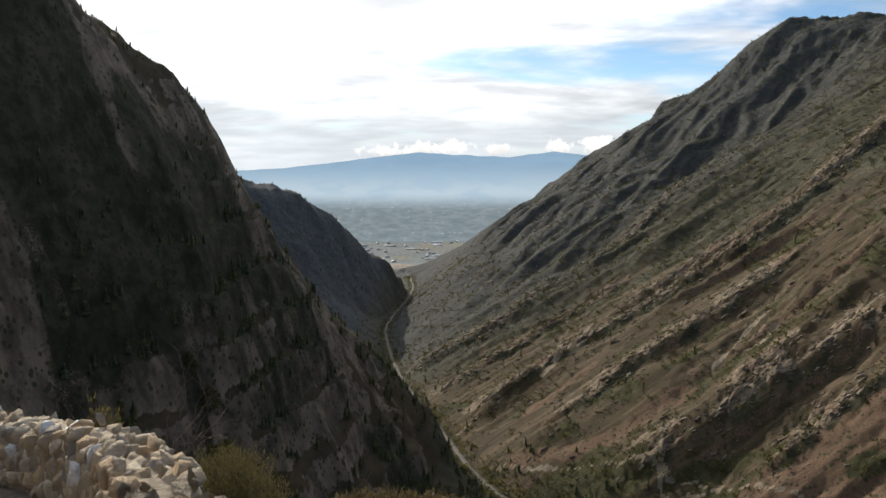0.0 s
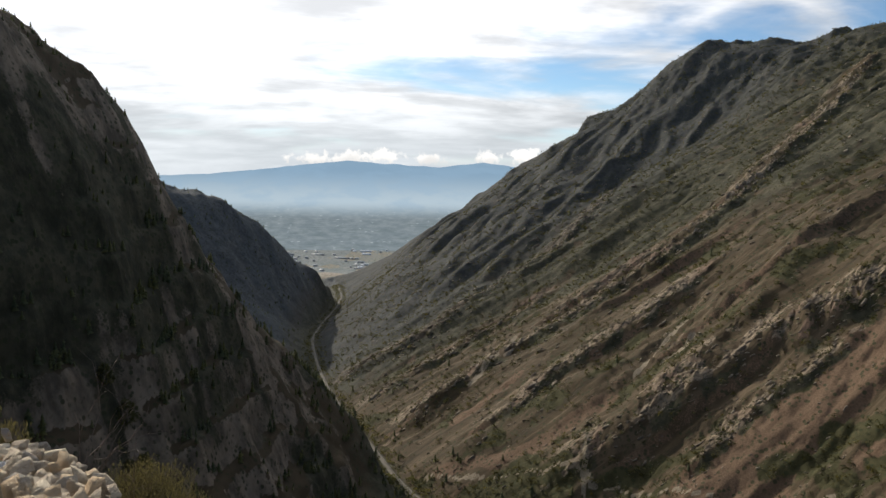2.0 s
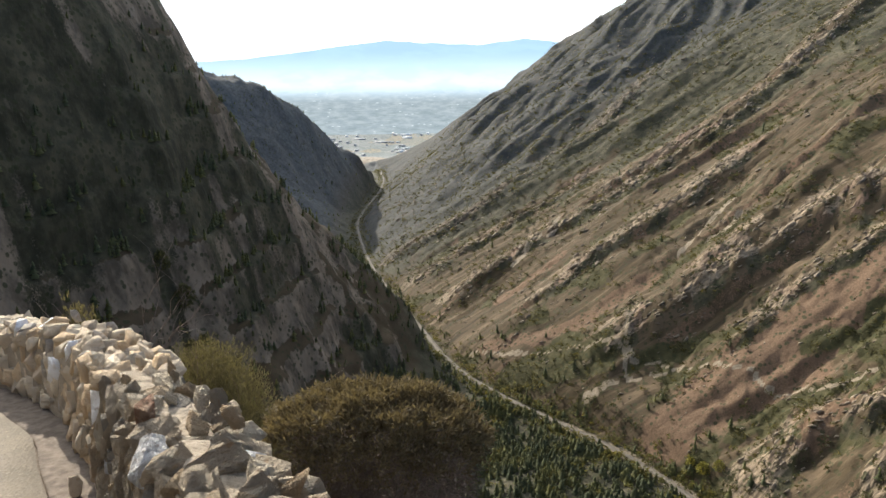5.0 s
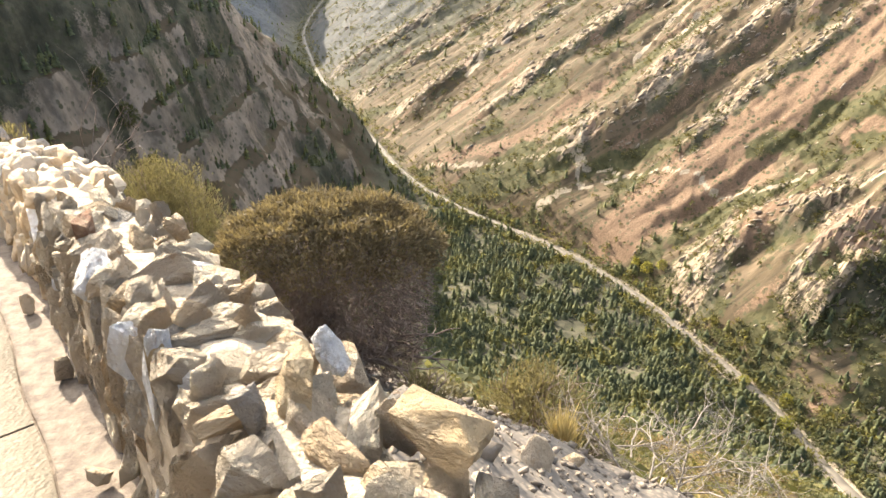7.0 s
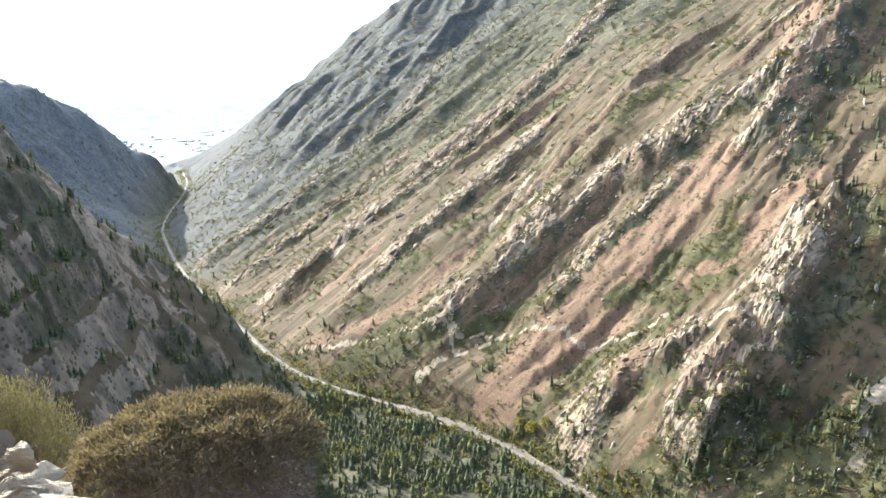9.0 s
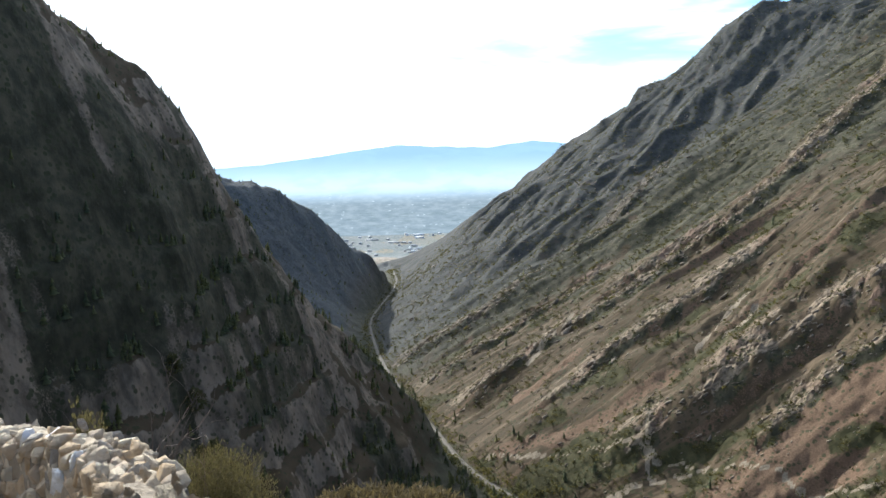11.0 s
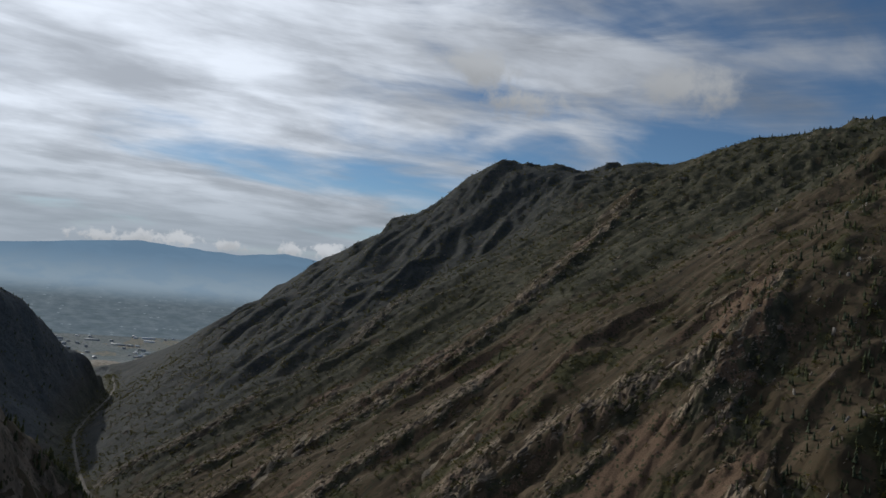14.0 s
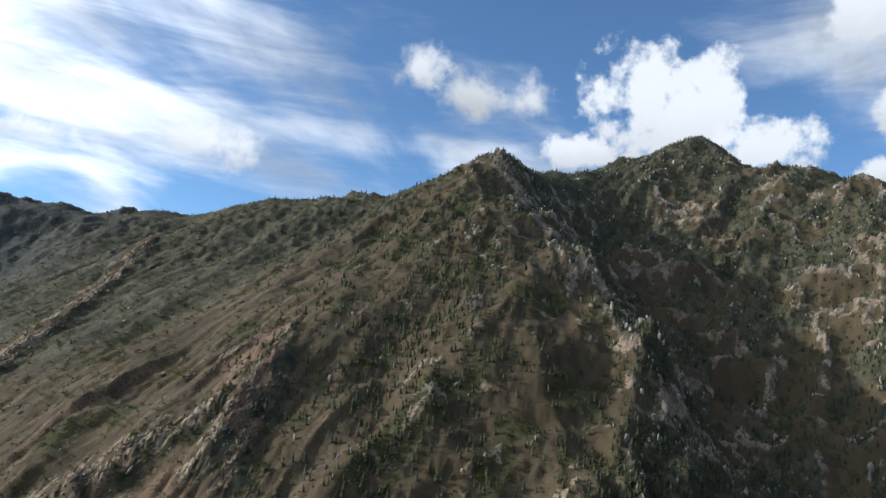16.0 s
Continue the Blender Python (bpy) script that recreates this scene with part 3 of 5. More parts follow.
    c = k.mix(k.ramp(track, 0.35, 0.65), c, k.mix(k.ramp(fine, 0.35, 0.65), (0.20, 0.163, 0.115), (0.29, 0.24, 0.172)))
    chips = k.voronoi(co, 26.0)
    grit = k.mix(k.noise(co, 9.0, 4), (0.12, 0.10, 0.078), (0.26, 0.22, 0.172))
    grit = k.mix(k.math("MULTIPLY", k.ramp(chips.outputs["Distance"], 0.25, 0.6), 0.7), grit, (0.09, 0.08, 0.07))
    c = k.mix(gravel, c, grit)
    k.put(bsdf.inputs["Base Color"], c)
    bsdf.inputs["Roughness"].default_value = 0.95
    bsdf.inputs["Specular IOR Level"].default_value = 0.15
    bump(k, bsdf, k.math("ADD", k.math("MULTIPLY", grain, 1.0), k.math("MULTIPLY", fine, 0.35)), 0.65, k.math("MULTIPLY", k.math("SUBTRACT", 1.0, gravel), 1.1))
    return m


def leaf_material(name, dark, pale, gain=0.2, through_=0.4):
    """Foliage that varies from plant to plant and from clump to clump."""
    m, k, bsdf = material(name)
    geo = k.add("ShaderNodeNewGeometry")
    info = k.add("ShaderNodeObjectInfo")
    co = k.add("ShaderNodeTexCoord").outputs["Object"]
    v = k.math("ADD", k.math("MULTIPLY", geo.outputs["Random Per Island"], 0.7), k.math("MULTIPLY", info.outputs["Random"], 0.3))
    c = k.mix(v, dark, pale)
    c = k.mix(k.ramp(k.noise(co, 0.05, 3), 0.4, 0.65), c, k.mix(1.0, c, (1.5, 1.3, 0.9), "MULTIPLY"))
    k.put(bsdf.inputs["Base Color"], c)
    bsdf.inputs["Roughness"].default_value = 0.8
    bsdf.inputs["Specular IOR Level"].default_value = gain
    thin = k.add("ShaderNodeBsdfTranslucent")
    k.put(thin.inputs[0], k.mix(1.0, c, (1.25, 1.2, 0.8), "MULTIPLY"))
    both = k.add("ShaderNodeMixShader")
    both.inputs[0].default_value = through_
    k.tree.links.new(bsdf.outputs[0], both.inputs[1])
    k.tree.links.new(thin.outputs[0], both.inputs[2])
    k.tree.links.new(both.outputs[0], k.tree.nodes["Material Output"].inputs[0])
    return m


LAND = land_material()
CONIFER = leaf_material("conifer_needles", (0.048, 0.061, 0.035), (0.124, 0.136, 0.068), through_=0.35)
# darkened copy of CONIFER for the mountain, its shade put into the colour
DARK_CONIFER = leaf_material("dark_conifer_needles", (0.030, 0.042, 0.027), (0.076, 0.088, 0.048), through_=0.25)
SHRUB = leaf_material("scrub_leaves", (0.044, 0.054, 0.026), (0.125, 0.120, 0.056))
SCRUB = leaf_material("dry_scrub_leaves", (0.036, 0.042, 0.020), (0.095, 0.092, 0.044))
GOLD = leaf_material("yellow_green_leaves", (0.12, 0.13, 0.03), (0.24, 0.22, 0.06))


# ---- the ground: one sheet, fine where it is looked at ----
def mesh_from(name, verts, faces):
    me = bpy.data.meshes.new(name)
    verts, faces = np.asarray(verts, np.float32), np.asarray(faces, np.int32)
    me.vertices.add(len(verts))
    me.vertices.foreach_set("co", verts.ravel())
    per = faces.shape[1]
    me.loops.add(faces.size)
    me.loops.foreach_set("vertex_index", faces.ravel())
    me.polygons.add(len(faces))
    me.polygons.foreach_set("loop_start", np.arange(0, faces.size, per, dtype=np.int32))
    me.update(calc_edges=True)
    return me


GRID = {}


def on_land(x, y):
    """Height and kind of the ground at places, read off the sheet."""
    az, r = GRID["az"], GRID["r"]
    na = len(az)
    deg, rad = np.degrees(np.arctan2(x, y)), np.hypot(x, y)
    i, j = np.clip(np.searchsorted(r, rad) - 1, 0, len(r) - 2), np.clip(np.searchsorted(az, deg) - 1, 0, na - 2)
    u, v = np.clip((rad - r[i]) / (r[i + 1] - r[i]), 0, 1), np.clip((deg - az[j]) / (az[j + 1] - az[j]), 0, 1)
    at = i * na + j
    z = (GRID["z"][at] * (1 - v) + GRID["z"][at + 1] * v) * (1 - u) + (GRID["z"][at + na] * (1 - v) + GRID["z"][at + na + 1] * v) * u
    near_ = at + na * (u > 0.5) + (v > 0.5)
    return z, {name: field[near_] for name, field in GRID["fields"].items()}


def build_land():
    az = np.concatenate([np.arange(-180, -44, 4.0), np.arange(-44, 96, 0.18), np.arange(96, 180, 4.0)])
    r = np.concatenate([[0.6, 1.2], np.geomspace(1.8, 12, 44), np.geomspace(12.6, 220, 74), np.geomspace(223, 820, 230), np.geomspace(823, 2750, 300), np.geomspace(2770, 4900, 54)])
    na, nr = len(az), len(r)
    aa, rr = np.meshgrid(np.radians(az), r)
    x, y = (rr * np.sin(aa)).ravel(), (rr * np.cos(aa)).ravel()
    z, info = land(x, y)
    rad, deg = rr.ravel(), np.degrees(aa).ravel()
    sheet = z.reshape(nr, na)
    steep = np.hypot(np.gradient(sheet, axis=0) / np.gradient(rr, axis=0), np.gradient(sheet, axis=1) / (np.gradient(aa, axis=1) * rr)).ravel()
    info["slope"] = steep
    GRID.update(az=az, r=r, z=z, fields=info)
    right, left, own, east = info["right"], info["left"], info["own"], info["east"]
    patch, patch2 = fbm(x / 130, y / 130, 4, 101), fbm(x / 40, y / 40, 4, 111)
    u1, u2, ribs = info["u1"], info["u2"], np.clip(info["ribs"], 0, 1)
    wx, wy = x + 6 * gnoise(x / 25, y / 25, 91), y + 6 * gnoise(x / 25, y / 25, 92)

    def streaks(rows):
        v = np.zeros(len(x))
        for line, w in rows:
            v = np.maximum(v, reach(wx, wy, line, w)[0])
        return v

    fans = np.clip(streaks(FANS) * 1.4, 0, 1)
    top = step(0.08, 0.16, u1) * step(0.52, 0.22, u1)          # sunny upper side of a bed, given paler rock to look sunlit
    face = step(0.15, 0.10, u1) * step(-0.02, 0.03, u1)        # its broken edge
    tops2 = step(0.12, 0.25, u2) * step(0.7, 0.4, u2)
    rock = 0.6 * right * ribs * np.clip(1.1 * top * (0.4 + 0.6 * tops2) * step(-0.6, 0.2, patch2 + 0.3 * patch) + 0.5 * tops2 * step(0.1, 0.5, patch2), 0, 1) * (1 - 0.6 * step(800, 1400, y))
    rock = np.maximum(rock * 0.8, right * info["tops"] * step(-0.55, 0.25, patch2 + 0.5 * tops2 - 0.2))
    rock = rock + right * east * 0.85 * step(1.0, 1.9, info["crag"] + 0.3 * info["spread"] + 0.5 * patch2 - 0.3 - 0.45 * info["dome"] + 0.5 * info["spur"]) + left * 0.95 * step(1.05, 1.75, steep + 0.5 * patch2 + 0.25 * patch)
    rock = rock * (1 - fans)
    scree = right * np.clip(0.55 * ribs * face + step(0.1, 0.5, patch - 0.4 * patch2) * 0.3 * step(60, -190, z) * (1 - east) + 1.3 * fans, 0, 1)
    green = right * (step(-0.1, 0.35, patch2 + 0.4 * patch - 0.05) * 0.8 * step(0.25, 0.5, u1)) * (1 - fans) + right * streaks(GREEN) + 0.3 * right * info["dome"] * step(-0.3, 0.3, patch) + 0.9 * right * step(-215, -245, z) * step(560, 460, rad) * step(-0.5, 0.1, patch2)
    forest = np.clip((0.25 + 0.7 * step(-0.2, 0.4, patch + 0.5 * patch2)) * left + 0.75 * right * info["faces"] * step(-0.4, 0.2, patch2) + own + 1.0 * right * step(780, 1150, y + 0.35 * (x - 300)) * step(-0.9, 0.1, patch2 + 0.35) * (1 - 0.8 * info["tops"]) + right * east * ((0.95 - 0.75 * info["dome"]) * step(-0.25, 0.35, patch + 0.3 * patch2)), 0, 1) * step(40, 110, rad)
    forest = np.maximum(forest, 0.8 * (1 - right) * (1 - left) * step(300, 500, rad) * (1 - info["plain"]))
    forest = np.maximum(forest, 0.8 * right * step(300, 240, y + 0.25 * (x - 300)) * step(-200, -240, z) * (rad > 200) * (x > 100))
    gravel = step(7.5, 4.6, rad + 0.8 * patch2)
    town = info["plain"]
    # a foot path and bare runs on the slope across the canyon
    track = right * step(0.35, 0.55, streaks(BARE) * (0.85 + 0.5 * fbm(x / 16, y / 9, 4, 118, 0.6)))
    track = np.maximum(track, 0.75 * step(8.5, 5.5, info["road"] + 2.5 * patch2) * step(650, 560, rad) * (rad > 150))
    verts = np.column_stack([x, y, z])
    i = np.arange(nr - 1)[:, None] * na
    j = np.arange(na)[None, :]
    k2 = (j + 1) % na
    quads = np.stack([i + j, i + na + j, i + na + k2, i + k2], -1).reshape(-1, 4)
    me = mesh_from("ground", verts, quads)
    # scrub marks the fluted face and far hill that take the haze tint
    for name, v in dict(rock=rock, scree=scree, green=green, forest=forest, town=town, track=track, gravel=gravel, strata=right * (1 - east) * (1 - 0.75 * info["fluted"]), dim_rock=np.maximum(left, np.maximum(0.8 * info["fluted"], 0.85 * right * east * (1 - 0.5 * info["dome"]))), scrub=np.maximum(info["fluted"] * right, left * step(1150, 1500, rad))).items():
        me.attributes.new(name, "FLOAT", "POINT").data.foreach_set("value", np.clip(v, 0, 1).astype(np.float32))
    me.materials.append(LAND)
    rough = (rock > 0.3) & (rad > 200)
    me.polygons.foreach_set("use_smooth", ~rough[quads].all(axis=1))
    ob = new("ground", me)
    return tagged(ob, "rocky canyon slopes with scree, scrub and dark forest", "ground", kind="structure"), info


ground, _ = build_land()


# ---- plants on the slopes ----
RNG = np.random.default_rng(7)


def conifer_shape(rng, tiers, sides, ragged=0.28):
    """Verts and triangles of a fir of height 1: drooping jagged tiers on a thin spire."""
    v, f = [], []
    lean = rng.normal(0, 0.02, 2)
    for t in range(tiers):
        lo, hi = 0.10 + 0.86 * t / tiers, min(1.0, 0.10 + 0.86 * (t + 1.55) / tiers)
        rad = 0.27 * (1 - t / tiers) ** 0.75 * rng.uniform(0.8, 1.15) + 0.012
        n0 = len(v)
        v.append((lean[0] * hi, lean[1] * hi, hi))
        turn = rng.uniform(0, 6.28)
        for s in range(2 * sides):
            out = rad * (1 if s % 2 else 0.55) * rng.uniform(1 - ragged, 1 + ragged)
            a = turn + s * math.pi / sides
            v.append((out * math.cos(a) + lean[0] * lo, out * math.sin(a) + lean[1] * lo, lo + rng.uniform(-0.03, 0.03) + (0 if s % 2 else 0.03)))
        f += [(n0, n0 + 1 + s, n0 + 1 + (s + 1) % (2 * sides)) for s in range(2 * sides)]
    return np.array(v), np.array(f)


def shrub_shape(rng, leaves, size=0.34):
    """Verts and triangles of a low bush of height and width about 1: many loose clumps of leaves."""
    v, f = [], []
    for i in range(leaves):
        a, u = rng.uniform(0, 6.28), rng.uniform(0, 1)
        rr = 0.5 * math.sqrt(u) * rng.uniform(0.75, 1.1)
        c = np.array([rr * math.cos(a), rr * math.sin(a), (0.12 + 0.75 * math.sqrt(max(0, 1 - u)) * rng.uniform(0.45, 1.05))])
        p = c + rng.normal(0, size * 0.45, (3, 3))
        p[:, 2] = np.maximum(p[:, 2], 0)
        v += list(p)
        f.append((3 * i, 3 * i + 1, 3 * i + 2))
    return np.array(v), np.array(f)


def scatter(name, shapes, places, heights, widths, mat, label, category):
    """Many plants joined into one object."""
    vs, fs, base = [], [], 0
    which = RNG.integers(0, len(shapes), len(places))
    turn = RNG.uniform(0, 6.28, len(places))
    for i, (v, f) in enumerate(shapes):
        m = which == i
        n = m.sum()
        if not n:
            continue
        c, s = np.cos(turn[m])[:, None], np.sin(turn[m])[:, None]
        w = widths[m][:, None]
        x = (v[None, :, 0] * c - v[None, :, 1] * s) * w + places[m][:, None, 0]
        y = (v[None, :, 0] * s + v[None, :, 1] * c) * w + places[m][:, None, 1]
        z = v[None, :, 2] * heights[m][:, None] + places[m][:, None, 2]
        vs.append(np.stack([x, y, z], -1).reshape(-1, 3))
        fs.append((f[None] + (base + np.arange(n) * len(v))[:, None, None]).reshape(-1, 3))
        base += n * len(v)
    me = mesh_from(name, np.vstack(vs), np.vstack(fs))
    me.materials.append(mat)
    return tagged(new(name, me), label, category, kind="stuff")


def spots(n, az, r, power=1.0):
    """Random places on the land inside a range of azimuth and distance, with what lies there."""
    a = np.radians(RNG.uniform(*az, n))
    d = (RNG.uniform(r[0] ** power, r[1] ** power, n)) ** (1 / power)
    x, y = d * np.sin(a), d * np.cos(a)
    z, info = on_land(x, y)
    info["p1"], info["p2"], info["az"], info["r"] = fbm(x / 130, y / 130, 4, 101), fbm(x / 40, y / 40, 4, 111), np.degrees(a), d
    return np.column_stack([x, y, z]), info


def keep(p, info, chance, clear=6.0):
    m = (RNG.uniform(0, 1, len(p)) < chance) & (info["road"] > clear)
    return p[m], {k: v[m] for k, v in info.items()}


FIRS = [conifer_shape(RNG, 4, 4) for _ in range(8)]
FAR_FIRS = [conifer_shape(RNG, 3, 3) for _ in range(8)]
BUSHES = [shrub_shape(RNG, 16, 0.29) for _ in range(10)]


def joined_plants():
    # firs on the dark side of the canyon
    p, i = spots(34000, (-44, 12), (150, 1000), 1.3)
    p, i = keep(p, i, (0.7 * i["left"] + 0.5 * i["own"]) * (0.3 + 0.7 * step(-0.3, 0.3, i["p1"])) * step(-0.5, 0.4, i["p2"] + 0.3) * (0.12 + 0.88 * step(1.6, 1.0, i["slope"])))
    h = RNG.uniform(4, 12, len(p)) * (1 - 0.45 * step(-60, 20, p[:, 2]))
    scatter("dark_forest", FIRS, p - (0, 0, 0.5), h, h * 0.95, CONIFER, "dark fir forest clinging to the shaded cliffs", "forest")
    p, i = spots(5200, (-40, 0), (1000, 2300), 1.2)
    p, i = keep(p, i, 0.8 * i["left"] * step(-0.5, 0.3, i["p2"]))
    h = RNG.uniform(3, 7, len(p))
    scatter("far_forest", FIRS, p - (0, 0, 0.5), h, h * 1.6, CONIFER, "distant bluish forest on the hill at the canyon mouth", "forest")
    p, i = spots(12000, (-2, 56), (130, 620), 1.6)
    p, i = keep(p, i, i["own"] * step(-0.4, 0.4, i["p1"] + 0.5 * i["p2"]))
    w = np.minimum(RNG.lognormal(1.45, 0.4, len(p)), 8.0)
    scatter("broadleaf_wood", BUSHES, p - (0, 0, 0.3), w * 0.9, w, SHRUB, "olive-green broad-leaved trees among the firs", "trees")
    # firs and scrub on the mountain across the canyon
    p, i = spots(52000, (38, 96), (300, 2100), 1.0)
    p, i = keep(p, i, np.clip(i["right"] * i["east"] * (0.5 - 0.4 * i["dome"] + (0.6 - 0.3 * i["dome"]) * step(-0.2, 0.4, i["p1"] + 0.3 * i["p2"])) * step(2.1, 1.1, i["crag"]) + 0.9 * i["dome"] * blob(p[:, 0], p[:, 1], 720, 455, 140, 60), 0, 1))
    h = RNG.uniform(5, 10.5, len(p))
    scatter("mountain_forest", FAR_FIRS, p - (0, 0, 0.5), h, h * 0.85, DARK_CONIFER, "dark pine forest between pale crags", "forest")
    p, i = spots(92000, (-3, 80), (330, 2300), 0.75)
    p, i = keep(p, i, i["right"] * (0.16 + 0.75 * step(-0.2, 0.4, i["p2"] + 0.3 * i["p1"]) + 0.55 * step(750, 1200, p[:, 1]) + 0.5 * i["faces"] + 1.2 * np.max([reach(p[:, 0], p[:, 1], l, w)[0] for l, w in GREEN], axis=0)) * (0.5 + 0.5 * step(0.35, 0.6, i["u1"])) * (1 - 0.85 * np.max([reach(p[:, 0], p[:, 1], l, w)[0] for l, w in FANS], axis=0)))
    w = np.minimum(RNG.lognormal(1.42, 0.5, len(p)), 8.0) * (0.9 + 0.1 * step(700, 1500, i["r"]))
    scatter("scrub", BUSHES, p - (0, 0, 0.15), w * RNG.uniform(0.55, 0.9, len(p)), w, SCRUB, "grey-green oak scrub scattered over the dry slope", "scrub")
    p, i = spots(5000, (-3, 60), (340, 1900), 0.8)
    p, i = keep(p, i, i["right"] * (0.04 * step(0, 0.6, i["p2"]) + 0.7 * step(90, 20, i["road"]) * step(-0.2, 0.4, i["p2"])))
    h = RNG.uniform(5, 12, len(p))
    scatter("scattered_firs", FIRS, p - (0, 0, 0.4), h, h * 0.95, CONIFER, "single dark firs standing on the dry slope", "trees")
    # broad-leaved bushes on the slope under the trail
    p, i = spots(16000, (-12, 60), (6, 620), 1.0)
    p, i = keep(p, i, i["own"] * 0.7 * step(-0.6, 0.5, i["p2"]))
    w = RNG.uniform(1.5, 5, len(p)) * (0.22 + 0.78 * step(10, 110, i["r"]))
    scatter("undergrowth", BUSHES, p - (0, 0, 0.15), w * 0.8, w, SHRUB, "olive undergrowth between the firs below the trail", "undergrowth")
    # woods on the foot of the slope across the road
    p, i = spots(6500, (36, 70), (240, 500), 1.5)
    wood = i["right"] * step(300, 240, p[:, 1] + 0.25 * (p[:, 0] - 300) + 40 * i["p2"]) * step(9, 14, i["road"]) * step(-200, -240, p[:, 2])
    clump = np.maximum(reach(p[:, 0], p[:, 1], [(275, 335), (320, 330), (352, 300)], 18)[0], 0.9 * wood)
    p, i = keep(p, i, clump * 0.5)
    h = RNG.uniform(4, 11, len(p)) * RNG.choice([1.0, 0.5], len(p))
    scatter("roadside_wood", FIRS, p[::2] - (0, 0, 0.4), h[::2], h[::2] * 1.1, CONIFER, "firs standing across the road at the foot of the slope", "forest")
    w = RNG.uniform(3, 8, len(p))
    scatter("roadside_thicket", BUSHES, p - (0, 0, 0.2), w * 0.8, w, SHRUB, "green thicket across the road at the foot of the slope", "thicket")
    # bushes and small trees along both sides of the road
    run = np.linspace(0, len(ROAD_LINE) - 1.001, 5200)
    n = run.astype(int)
    q = ROAD_LINE[n, :2] + (ROAD_LINE[n + 1, :2] - ROAD_LINE[n, :2]) * (run - n)[:, None] + RNG.normal(0, 1, (5200, 2)) * 11
    z, i = on_land(q[:, 0], q[:, 1])
    i["r"] = np.hypot(q[:, 0], q[:, 1])
    p, i = keep(np.column_stack([q, z]), i, (i["r"] > 330) * 0.9, 3.8)
    w = RNG.uniform(2.5, 7.5, len(p))
    scatter("roadside_bushes", BUSHES, p - (0, 0, 0.2), w * 0.95, w, SHRUB, "green bushes and small trees beside the road", "bushes")
    # dark tree crowns of the town on the valley floor
    p, i = spots(420, (-14, 14), (3200, 3830), 1.0)
    p, i = keep(p, i, 0.9 * i["plain"] * step(-0.2, 0.5, fbm(p[:, 0] / 70, p[:, 1] / 160, 3, 131)))
    w = RNG.uniform(4, 9, len(p))
    scatter("town_trees", BUSHES, p - (0, 0, 0.5), w * 0.55, w, SHRUB, "street trees of the far town in the valley", "trees")


joined_plants()


def build_town():
    """Low flat and gabled roofs scattered over the valley floor."""
    m, k, bsdf = material("town_roofs")
    rnd = k.add("ShaderNodeNewGeometry").outputs["Random Per Island"]
    k.put(bsdf.inputs["Base Color"], k.mix(k.ramp(rnd, 0.72, 0.8), k.mix(rnd, (0.32, 0.33, 0.33), (0.48, 0.47, 0.45)), (0.75, 0.76, 0.75)))
    p, i = spots(240, (-9, 7), (3150, 3840), 0.7)
    p, i = keep(p, i, i["plain"] * (0.25 + 0.75 * step(-0.1, 0.4, fbm(p[:, 0] / 120, p[:, 1] / 200, 3, 151))))
    shape = np.array([(-1, -1, 0), (1, -1, 0), (1, 1, 0), (-1, 1, 0), (-1, -1, 1), (1, -1, 1), (1, 1, 1), (-1, 1, 1), (-1, 0, 1.45), (1, 0, 1.45)], float)
    tri = np.array([(0, 1, 5, 4), (2, 3, 7, 6), (1, 2, 6, 5), (3, 0, 4, 7), (4, 5, 9, 8), (6, 7, 8, 9)])
    v, f = [], []
    for n, q in enumerate(p):
        long = RNG.uniform(5, 11) * (3 if RNG.uniform() < 0.12 else 1)
        w = shape * (long, RNG.uniform(4, 8), RNG.uniform(4, 7))
        a = RNG.uniform(-0.5, 0.5)
        v.append(np.column_stack([w[:, 0] * math.cos(a) - w[:, 1] * math.sin(a), w[:, 0] * math.sin(a) + w[:, 1] * math.cos(a), w[:, 2]]) + q)
        f.append(tri + 10 * n)
    me = mesh_from("town", np.vstack(v), np.vstack(f))
    me.materials.append(m)
    tagged(new("town", me), "far town of pale roofs on the valley floor", "town", kind="stuff")


build_town()


def part(name, me, mat, parent, label=""):
    ob = new(name, me)
    if mat and not me.materials:
        me.materials.append(mat)
    ob.parent = parent
    return tagged(ob, label)


def plain_material(name, color, color2, scale=6.0, rough=0.85, relief_=0.4, depth=0.01):
    m, k, bsdf = material(name)
    co = k.add("ShaderNodeTexCoord").outputs["Object"]
    n = k.noise(co, scale, 6, 0.6)
    k.put(bsdf.inputs["Base Color"], k.mix(k.ramp(n, 0.32, 0.68), color, color2))
    bsdf.inputs["Roughness"].default_value = rough
    bump(k, bsdf, k.noise(co, scale * 3, 5, 0.65), relief_, depth)
    return m


BARK = plain_material("bark", (0.06, 0.045, 0.03), (0.13, 0.10, 0.075), 12)


def cone_mesh(name, rad, height, sides=6):
    a = np.arange(sides) * 2 * np.pi / sides
    v = np.vstack([np.column_stack([rad * np.cos(a), rad * np.sin(a), np.full(sides, -0.02)]), [[0, 0, height]]])
    f = [(i, (i + 1) % sides, sides) for i in range(sides)]
    return mesh_from(name, v, f)


